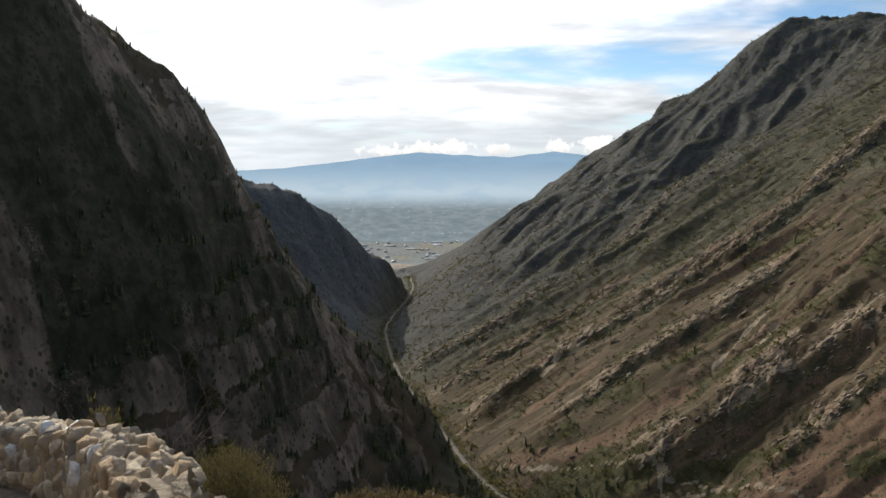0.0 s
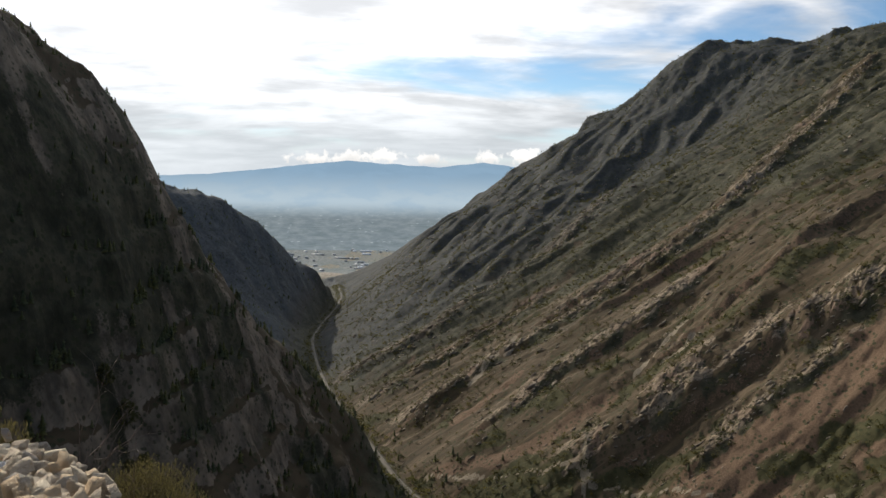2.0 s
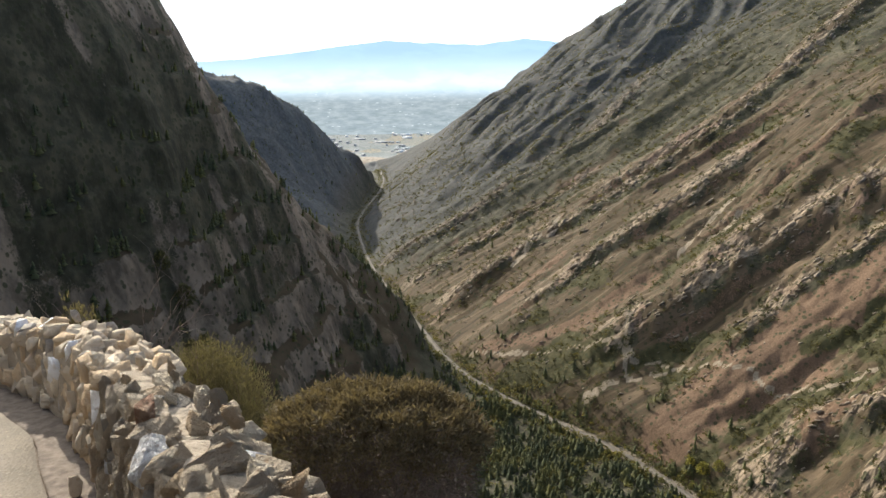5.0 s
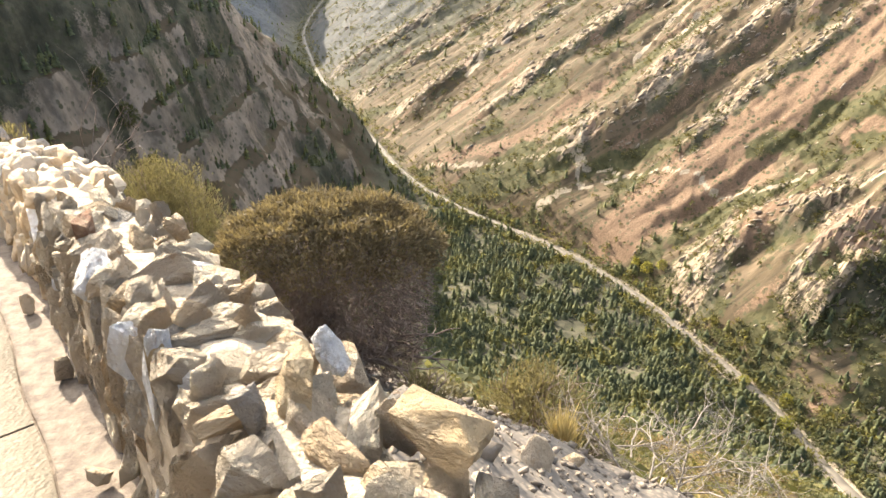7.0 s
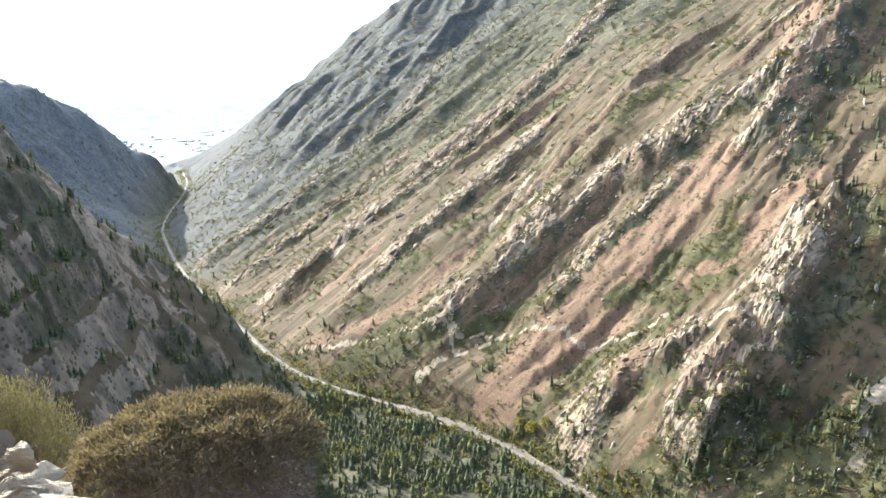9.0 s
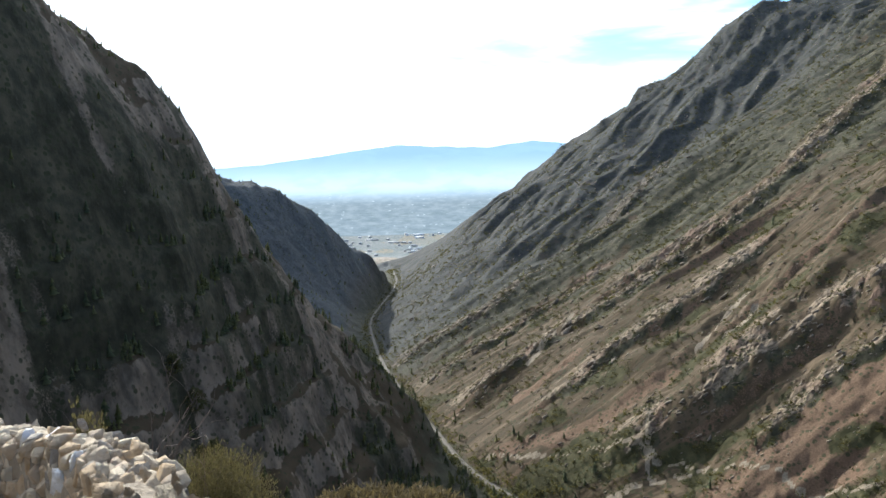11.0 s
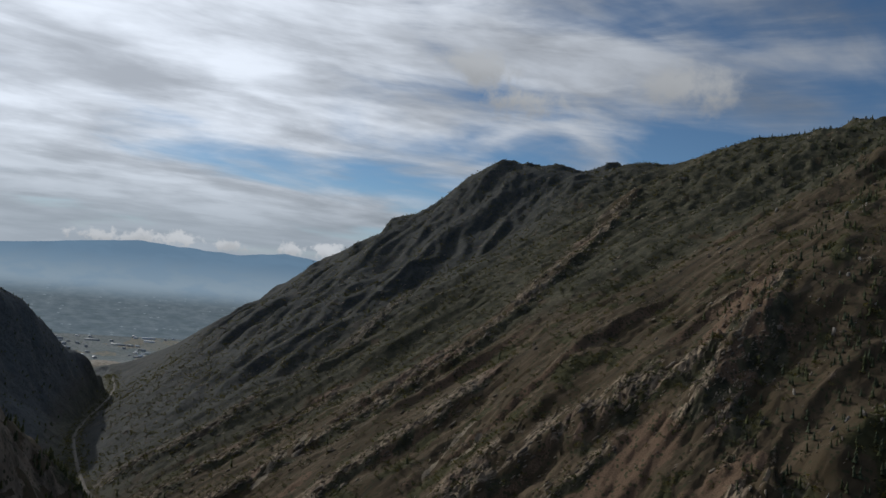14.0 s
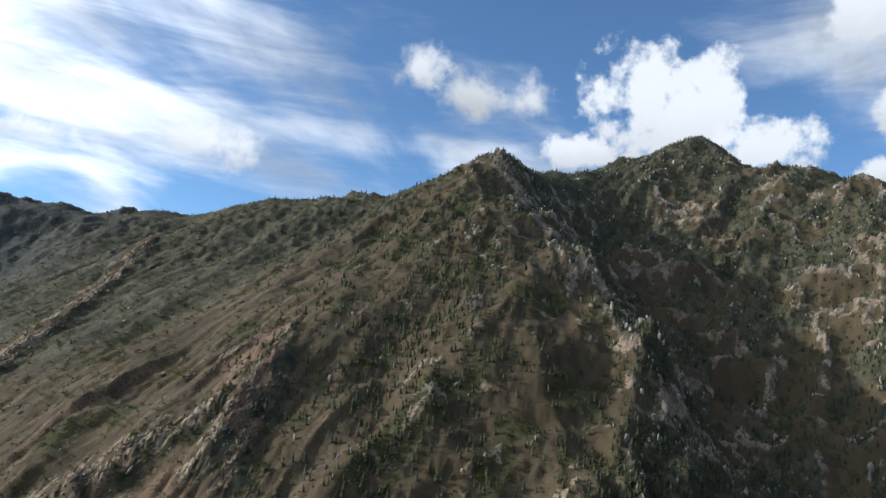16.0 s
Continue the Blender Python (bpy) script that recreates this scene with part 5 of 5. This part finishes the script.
# ---- loose scree outside the wall ----
def build_scree():
    rng = np.random.default_rng(33)
    m, k, bsdf = material("scree_chips")
    geo = k.add("ShaderNodeNewGeometry")
    co = k.add("ShaderNodeTexCoord").outputs["Object"]
    c = k.mix(geo.outputs["Random Per Island"], (0.085, 0.067, 0.049), (0.25, 0.20, 0.147))
    c = k.mix(k.ramp(k.noise(co, 30, 5), 0.4, 0.7, 0, 0.5), c, (0.19, 0.153, 0.115))
    k.put(bsdf.inputs["Base Color"], c)
    bsdf.inputs["Roughness"].default_value = 0.9
    bump(k, bsdf, k.noise(co, 60, 5), 0.6, 0.01)
    n = 26000
    s, out = rng.uniform(-0.8, 8.0, n), 0.02 + 6.0 * rng.uniform(0, 1, n) ** 1.8
    marks = np.arange(-1.0, 8.2, 0.05)
    foot = np.array([np.concatenate([along_wall(q)[0], along_wall(q)[2]]) for q in marks])
    foot = np.column_stack([np.interp(s, marks, foot[:, c]) for c in range(4)])
    pts = foot[:, :2] + foot[:, 2:] * (THICK + out)[:, None]
    z, _ = land(pts[:, 0], pts[:, 1])
    size = np.clip(rng.lognormal(-4.35, 0.72, n), 0.005, 0.10)
    octa = np.array([(1, 0, 0), (0, 1, 0), (-1, 0, 0), (0, -1, 0), (0.15, 0.1, 1), (-0.1, 0, -1)], float)
    tri = np.array([(0, 1, 4), (1, 2, 4), (2, 3, 4), (3, 0, 4), (1, 0, 5), (2, 1, 5), (3, 2, 5), (0, 3, 5)])
    v = octa[None] * rng.uniform(0.55, 1.3, (n, 6, 3)) * np.column_stack([size, size * rng.uniform(0.45, 0.9, n), size * rng.uniform(0.12, 0.32, n)])[:, None]
    v = v + rng.normal(0, 0.12, v.shape) * size[:, None, None]
    a, tilt = rng.uniform(0, 6.28, n), rng.normal(0, 0.4, n) - 0.35
    cx, sx = np.cos(tilt)[:, None], np.sin(tilt)[:, None]
    y2, z2 = v[..., 1] * cx - v[..., 2] * sx, v[..., 1] * sx + v[..., 2] * cx
    ca, sa = np.cos(a)[:, None], np.sin(a)[:, None]
    x3, y3 = v[..., 0] * ca - y2 * sa, v[..., 0] * sa + y2 * ca
    world_ = np.stack([x3 + pts[:, 0, None], y3 + pts[:, 1, None], z2 + (z + 0.25 * size)[:, None]], -1)
    faces = (tri[None] + 6 * np.arange(n)[:, None, None]).reshape(-1, 3)
    me = mesh_from("scree", world_.reshape(-1, 3), faces)
    me.materials.append(m)
    tagged(new("scree", me), "grey broken scree on the steep bank outside the wall", "scree", kind="stuff")
    # larger stones lying on it
    for x, y, w in ((0.72, 2.55, 0.22), (0.98, 2.75, 0.14), (0.12, 1.75, 0.09), (0.40, 1.50, 0.10), (0.62, 1.95, 0.08), (0.05, 2.35, 0.09), (0.9, 2.1, 0.09), (0.35, 2.05, 0.07), (0.50, 1.32, 0.06), (0.28, 1.40, 0.07), (0.72, 1.55, 0.07)):
        zz = float(land(np.array([x]), np.array([y]))[0][0])
        me = stone_mesh("rock", rng, 13)
        me.materials.append(STONE)
        ob = tagged(new("rock", me), "pale broken rock lying on the scree", "rock", group="rocks on the scree")
        ob.matrix_world = Matrix.Translation((x, y, zz + 0.12 * w)) @ Euler((rng.normal(-0.5, 0.2), rng.normal(0, 0.2), rng.uniform(0, 6))).to_matrix().to_4x4() @ Matrix.Diagonal((w * 1.4, w, w * 0.6, 1))


build_scree()


# ---- bushes on the bank ----
def tube(path, r0, r1, sides=5):
    """Verts and faces of a tapered stem along places."""
    path = np.asarray(path)
    v, f = [], []
    for i, p in enumerate(path):
        d = path[min(i + 1, len(path) - 1)] - path[max(i - 1, 0)]
        d = d / (np.linalg.norm(d) + 1e-9)
        u = np.cross(d, (0.3, 0.2, 1.0))
        u /= np.linalg.norm(u) + 1e-9
        w = np.cross(d, u)
        r = r0 + (r1 - r0) * i / (len(path) - 1)
        for s in range(sides):
            a = 6.2832 * s / sides
            v.append(p + r * (math.cos(a) * u + math.sin(a) * w))
    for i in range(len(path) - 1):
        for s in range(sides):
            t = (s + 1) % sides
            f.append((i * sides + s, i * sides + t, (i + 1) * sides + t, (i + 1) * sides + s))
    return v, f


def grow(rng, start, way_, length, radius, depth, out, spread=0.6, droop=0.0, bits=5):
    """Branches that wander and fork; out collects (path, r0, r1)."""
    p, d = np.array(start, float), np.array(way_, float)
    path = [p.copy()]
    for i in range(bits):
        d = d + rng.normal(0, 0.22, 3) + (0, 0, -droop)
        d /= np.linalg.norm(d)
        p = p + d * length / bits
        path.append(p.copy())
        if depth and i >= 1 and rng.uniform() < 0.75:
            grow(rng, p, d + rng.normal(0, spread, 3), length * rng.uniform(0.45, 0.75), radius * 0.55, depth - 1, out, spread, droop, bits)
    out.append((path, radius, radius * 0.35))


def stems(name, out, mat, parent, label, sides=5):
    v, f, base = [], [], 0
    for path, r0, r1 in out:
        a, b = tube(path, r0, r1, sides)
        v += a
        f += [tuple(q + base for q in face) for face in b]
        base += len(a)
    return part(name, mesh_from(name, v, f), mat, parent, label)


def blades(rng, centres, ways, length, width):
    """Verts and triangles of narrow leaves at places, each along its way."""
    n = len(centres)
    ways = ways / np.linalg.norm(ways, axis=1)[:, None]
    side = np.cross(ways, rng.normal(0, 1, (n, 3)))
    side /= np.linalg.norm(side, axis=1)[:, None] + 1e-9
    l, w = length * rng.uniform(0.6, 1.3, n)[:, None], width * rng.uniform(0.7, 1.2, n)[:, None]
    v = np.stack([centres, centres + ways * l * 0.45 + side * w, centres + ways * l, centres + ways * l * 0.45 - side * w], 1).reshape(-1, 3)
    return v, (np.array([[0, 1, 2, 3]])[None] + 4 * np.arange(n)[:, None, None]).reshape(-1, 4)


DEAD = plain_material("dead_twigs", (0.105, 0.074, 0.055), (0.22, 0.162, 0.125), 20)
SILVER = plain_material("silver_wood", (0.13, 0.108, 0.084), (0.27, 0.23, 0.185), 25)
OLIVE = leaf_material("olive_leaves", (0.062, 0.050, 0.030), (0.185, 0.150, 0.094), through_=0.3)
SAGE = leaf_material("yellow_sage_leaves", (0.085, 0.078, 0.044), (0.175, 0.154, 0.092), through_=0.35)
STRAW = leaf_material("straw", (0.26, 0.21, 0.11), (0.42, 0.35, 0.20), through_=0.3)


def ground_at(x, y):
    return float(land(np.array([x]), np.array([y]))[0][0])


def build_umbrella_bush():
    """A wide bush with a leafy dome over a mass of dead twigs."""
    rng = np.random.default_rng(41)
    x, y = -0.36, 4.50
    z = ground_at(x, y)
    bush = tagged(new("bush"), "broad olive bush with a dense dome over dead brown twigs", "bush")
    bush.location = (x, y, z)
    out = []
    for i in range(9):
        a = rng.uniform(0, 6.28)
        grow(rng, (0.1 * math.cos(a), 0.1 * math.sin(a), 0.0), (0.7 * math.cos(a), 0.7 * math.sin(a), 1.0), rng.uniform(0.35, 0.55), 0.024, 2, out, 0.32)
    stems("branchwork", out, DEAD, bush, "bare grey-brown branches")
    top, wide = -0.74 - z, 0.82
    # leafy dome: tufts on a lumpy cap that thins and droops at its rim
    n = 1700
    a, u = rng.uniform(0, 6.28, n), np.sqrt(rng.uniform(0, 1, n))
    lump = np.array([noise.noise(Vector((math.cos(q) * w * 3.4, math.sin(q) * w * 3.4, 2))) for q, w in zip(a, u)])
    cap = top * (0.70 + 0.30 * np.sqrt(np.clip(1 - (u * 0.98) ** 2.8, 0, 1))) + 0.085 * lump - rng.uniform(0, 0.10, n) * (0.4 + u)
    tuft = np.column_stack([wide * u * np.cos(a) * (1 + 0.10 * lump), 0.54 * u * np.sin(a) * (1 + 0.10 * lump), cap])
    c = np.repeat(tuft, 15, axis=0) + rng.normal(0, 0.020, (n * 15, 3))
    w = rng.normal(0, 0.6, c.shape) + np.column_stack([c[:, 0] * 0.8, c[:, 1] * 0.8, np.full(len(c), 0.75)])
    part("crown", mesh_from("crown", *blades(rng, c, w, 0.048, 0.0062)), OLIVE, bush, "dense olive-tan leafy dome")
    # dead twigs below, hanging on the downhill side
    n = 21000
    a, u, q = rng.uniform(0, 6.28, n), rng.uniform(0, 1, n) ** 0.45, rng.uniform(0.0, 0.80, n)
    reach_ = np.where(np.cos(a) > 0, 0.62 + 0.34 * q ** 0.6, 0.20 + 0.78 * q ** 1.15)
    clump = np.array([noise.noise(Vector((math.cos(g) * 3.1, math.sin(g) * 3.1, f * 4))) for g, f in zip(a, q)])
    c = np.column_stack([wide * u * np.cos(a) * reach_ + 0.04 * (1 - q), 0.52 * u * np.sin(a) * reach_, top * q - 0.22 * (np.cos(a) > 0) * (1 - q) * u])
    w = np.column_stack([c[:, 0], c[:, 1], rng.uniform(-0.9, 0.4, n)]) + rng.normal(0, 0.5, c.shape)
    c, w = c[clump > -0.42], w[clump > -0.42]
    part("dead_brush", mesh_from("dead_brush", *blades(rng, c, w, 0.10, 0.0032)), DEAD, bush, "tangle of dead brown twigs")
    # bleached stems showing at the uphill foot
    out = []
    for i in range(7):
        grow(rng, (-0.10 + 0.07 * i, -0.30 + rng.normal(0, 0.03), 0.02), (rng.normal(-0.1, 0.25), -0.35, 1.0), rng.uniform(0.32, 0.5), 0.011, 1, out, 0.5)
    stems("bleached_stem", out, SILVER, bush, "bleached crooked stems under the dome")


def build_round_bush(x, y, wide, top, mat, label, seed, count=5200, leaf=0.07):
    rng = np.random.default_rng(seed)
    tall = max(0.25, top - ground_at(x, y))
    bush = tagged(new("bush"), label, "bush")
    bush.location = (x, y, ground_at(x, y))
    out = []
    for i in range(8):
        a = rng.uniform(0, 6.28)
        grow(rng, (0, 0, 0), (0.6 * math.cos(a), 0.6 * math.sin(a), 1.0), tall * 0.75, 0.012, 2, out, 0.4)
    stems("branchwork", out, DEAD, bush, "thin brown branches")
    tuft = count // 10
    a, u = rng.uniform(0, 6.28, tuft), rng.uniform(0, 1, tuft) ** 0.45
    e = rng.uniform(-0.1, 1, tuft)
    r = np.sqrt(np.clip(1 - np.clip(e, 0, 1) ** 2, 0, 1))
    c0 = np.column_stack([0.5 * wide * r * u * np.cos(a), 0.5 * wide * r * u * np.sin(a), tall * (0.12 + 0.85 * np.clip(e, 0, 1) * (0.6 + 0.4 * u))]) + rng.normal(0, 0.05 * wide, (tuft, 3))
    c = np.repeat(c0, 10, axis=0) + rng.normal(0, 0.03 * wide, (tuft * 10, 3))
    w = c * (1.0, 1.0, 0.6) + np.array([0, 0, 0.5 * wide]) + rng.normal(0, 0.3 * wide, c.shape)
    part("foliage", mesh_from("foliage", *blades(rng, c, w, leaf, leaf * 0.12)), mat, bush)
    return bush


def build_dead_shrub(x, y, seed):
    rng = np.random.default_rng(seed)
    shrub = tagged(new("dead_shrub"), "bare silvery dead shrub sprawling down the bank", "shrub")
    shrub.location = (x, y, ground_at(x, y))
    out = []
    for i in range(9):
        a = rng.uniform(-0.5, 2.6)
        grow(rng, (rng.normal(0, 0.08), rng.normal(0, 0.08), 0), (math.cos(a) * 1.1, math.sin(a) * 0.8, rng.uniform(0.1, 0.6)), rng.uniform(0.35, 0.6), 0.008, 3, out, 0.75, 0.02)
    stems("branchwork", out, SILVER, shrub, "bleached bare branches", 4)


def build_grass(x, y, seed, tall=0.30):
    rng = np.random.default_rng(seed)
    tuft = tagged(new("grass_tuft"), "tuft of dry straw-yellow grass on the bank", "grass")
    tuft.location = (x, y, ground_at(x, y))
    n = 160
    c = np.column_stack([rng.normal(0, 0.035, n), rng.normal(0, 0.035, n), np.zeros(n)])
    w = np.column_stack([rng.normal(0, 0.25, n), rng.normal(0, 0.25, n), np.ones(n)])
    part("grass", mesh_from("grass", *blades(rng, c, w, tall, 0.004)), STRAW, tuft)


build_umbrella_bush()
build_round_bush(-2.45, 7.75, 1.65, -1.60, SAGE, "yellow-green rounded bush growing outside the wall", 51, 42000, 0.045)
build_round_bush(-4.1, 8.2, 0.75, -1.2, SAGE, "small yellow-green bush behind the bend of the wall", 52, 4000)
build_round_bush(1.05, 3.9, 0.9, -1.86, SAGE, "low dry sage bush at the edge of the scree", 53, 5000, 0.05)
build_round_bush(0.2, 3.3, 0.35, -1.35, SAGE, "small dry weed under the broad bush", 54, 1500, 0.05)
FINE_BUSHES = [shrub_shape(RNG, 110, 0.13) for _ in range(8)]
for brush, amount, low, high, mat, words in (("sage_brush", 420, 0.25, 0.8, SAGE, "yellow-green sage brush covering the steep bank"), ("olive_brush", 380, 0.3, 1.0, OLIVE, "olive-brown dry brush covering the steep bank"), ("green_brush", 420, 0.4, 1.3, SHRUB, "dark green brush covering the steep bank")):
    p, i = spots(int(amount * 1.8), (4, 72), (4.5, 110), 0.4)
    p = p[i["r"] > 4.4 + 0.9 * RNG.uniform(-1, 1, len(p))]
    w = RNG.uniform(low, high, len(p)) * (0.7 + 0.04 * np.hypot(p[:, 0], p[:, 1]))
    scatter(brush, FINE_BUSHES, p - (0, 0, 0.06), w * 0.7, w, mat, words, "brush")
rng_ = np.random.default_rng(81)
for n in range(16):
    # low growth on the bank below the brink
    a, d = radians(rng_.uniform(6, 52)), rng_.uniform(4.6, 11.0)
    bx, by = d * math.sin(a), d * math.cos(a)
    build_round_bush(bx, by, rng_.uniform(0.7, 1.6), ground_at(bx, by) + rng_.uniform(0.4, 0.9), (SAGE, OLIVE, SHRUB)[n % 3], ("low dry sage bush on the steep bank", "low olive bush on the steep bank", "low dark green bush on the steep bank")[n % 3], 300 + n, 2600, 0.08)
build_dead_shrub(1.75, 3.05, 61)
build_dead_shrub(2.15, 3.3, 62)
build_dead_shrub(1.45, 3.2, 63)
build_grass(1.12, 3.35, 71)
build_grass(1.2, 3.45, 72, 0.25)


# ---- broken rock standing out of the slopes ----
def build_outcrops():
    rng = np.random.default_rng(91)
    m, k, bsdf = material("outcrop_rock")
    co = k.add("ShaderNodeTexCoord").outputs["Object"]
    rnd = k.add("ShaderNodeNewGeometry").outputs["Random Per Island"]
    c = k.mix(rnd, (0.145, 0.115, 0.083), (0.30, 0.242, 0.173))
    c = k.mix(k.ramp(k.noise(co, 0.5, 5, 0.65), 0.5, 0.68, 0, 0.6), c, (0.15, 0.11, 0.08))
    k.put(bsdf.inputs["Base Color"], c)
    bsdf.inputs["Roughness"].default_value = 0.95
    bump(k, bsdf, k.noise(co, 1.2, 5, 0.65), 0.8, 0.8)
    shapes = []
    for _ in range(14):
        me = stone_mesh("outcrop", rng, 11, 1, 0)
        v = np.zeros(len(me.vertices) * 3)
        me.vertices.foreach_get("co", v)
        shapes.append((v.reshape(-1, 3), np.array([list(p.vertices) for p in me.polygons])))
        bpy.data.meshes.remove(me)

    pale, k, bsdf = material("crag_rock")
    co = k.add("ShaderNodeTexCoord").outputs["Object"]
    c = k.mix(k.add("ShaderNodeNewGeometry").outputs["Random Per Island"], (0.16, 0.145, 0.125), (0.36, 0.33, 0.285))
    c = k.mix(k.ramp(k.noise(k.scaled(co, (1, 1, 0.3)), 0.6, 5, 0.65), 0.45, 0.65, 0, 0.7), c, (0.16, 0.13, 0.10))
    k.put(bsdf.inputs["Base Color"], c)
    bsdf.inputs["Roughness"].default_value = 0.95
    bump(k, bsdf, k.noise(co, 1.0, 5, 0.65), 0.8, 0.8)

    def gather(name, xy, turn, size, tilt, label, mat=m):
        z, _ = on_land(xy[:, 0], xy[:, 1])
        v, f, base = [], [], 0
        for (x, y), zz, a, sz, ti in zip(xy, z, turn, size, tilt):
            sv, sf = shapes[rng.integers(0, len(shapes))]
            r = np.array(Euler((ti[0], ti[1], a)).to_matrix())
            v.append((sv * sz) @ r.T + (x, y, zz + 0.05 * sz[2]))
            f.append(sf + base)
            base += len(sv)
        me = mesh_from(name, np.vstack(v), np.vstack(f))
        me.materials.append(mat)
        tagged(new(name, me), label, "rock", kind="stuff")

    xy, turn, size, tilt = [], [], [], []
    for line, h, wn, wf in RIBS:
        line = np.array(line, float)
        for a, b in zip(line, line[1:]):
            e = b - a
            length = np.hypot(*e)
            e /= length
            n = np.array([e[1], -e[0]])
            for _ in range(int(length * 1.15)):
                off = rng.normal(-0.12 * wf, 0.30 * wf)
                xy.append(a + e * rng.uniform(0, length) + n * off)
                turn.append(math.atan2(e[1], e[0]) + rng.normal(0, 0.25))
                sc = rng.lognormal(0, 0.45) * (0.8 + 0.25 * (xy[-1][1] > 800))
                size.append((5.0 * sc, 1.8 * sc, 1.7 * sc))
                tilt.append((rng.normal(0.25, 0.2), -0.55 + rng.normal(0, 0.15)))
    gather("rib_outcrops", np.array(xy), turn, size, tilt, "pale broken slabs along the rock ribs")
    # blocks and ledges broken out all over the dry slope
    p, i = spots(60000, (-2, 66), (320, 2000), 0.75)
    worn = ridged(i["b"] / 26, p[:, 0] / 60, 3, 95, 0.6) + 0.5 * i["p2"]
    m1 = RNG.uniform(0, 1, len(p)) < i["right"] * (1 - 0.7 * i["east"]) * step(1.0, 1.7, worn) * step(14, 30, i["road"])
    xy = p[m1][:8000, :2]
    n = len(xy)
    sc = rng.lognormal(0, 0.5, n) * (0.7 + 0.5 * step(500, 1400, np.hypot(xy[:, 0], xy[:, 1])))
    gather("slope_blocks", xy, rng.normal(0.05, 0.35, n), np.column_stack([3.2 * sc, 1.3 * sc, 1.2 * sc]), np.column_stack([rng.normal(0.25, 0.25, n), rng.normal(-0.5, 0.2, n)]), "brown broken blocks strewn over the dry slope")
    # upright crags on the high peak and its spurs
    p, i = spots(14000, (44, 95), (520, 2100), 1.0)
    m1 = (rng.uniform(0, 1, len(p)) < i["right"] * i["east"] * step(1.35, 2.1, i["crag"] + 0.3 * i["spread"] + 0.4 * i["p2"] - 0.6 * i["dome"] + 0.6 * i["spur"]))
    xy = p[m1][:, :2]
    n = len(xy)
    sc = rng.lognormal(0, 0.4, n)
    gather("crags", xy, rng.uniform(0, 6.28, n), np.column_stack([3.6 * sc, 1.8 * sc, 6.5 * sc]), rng.normal(0, 0.16, (n, 2)), "upright pale crags between dark firs", pale)




build_outcrops()
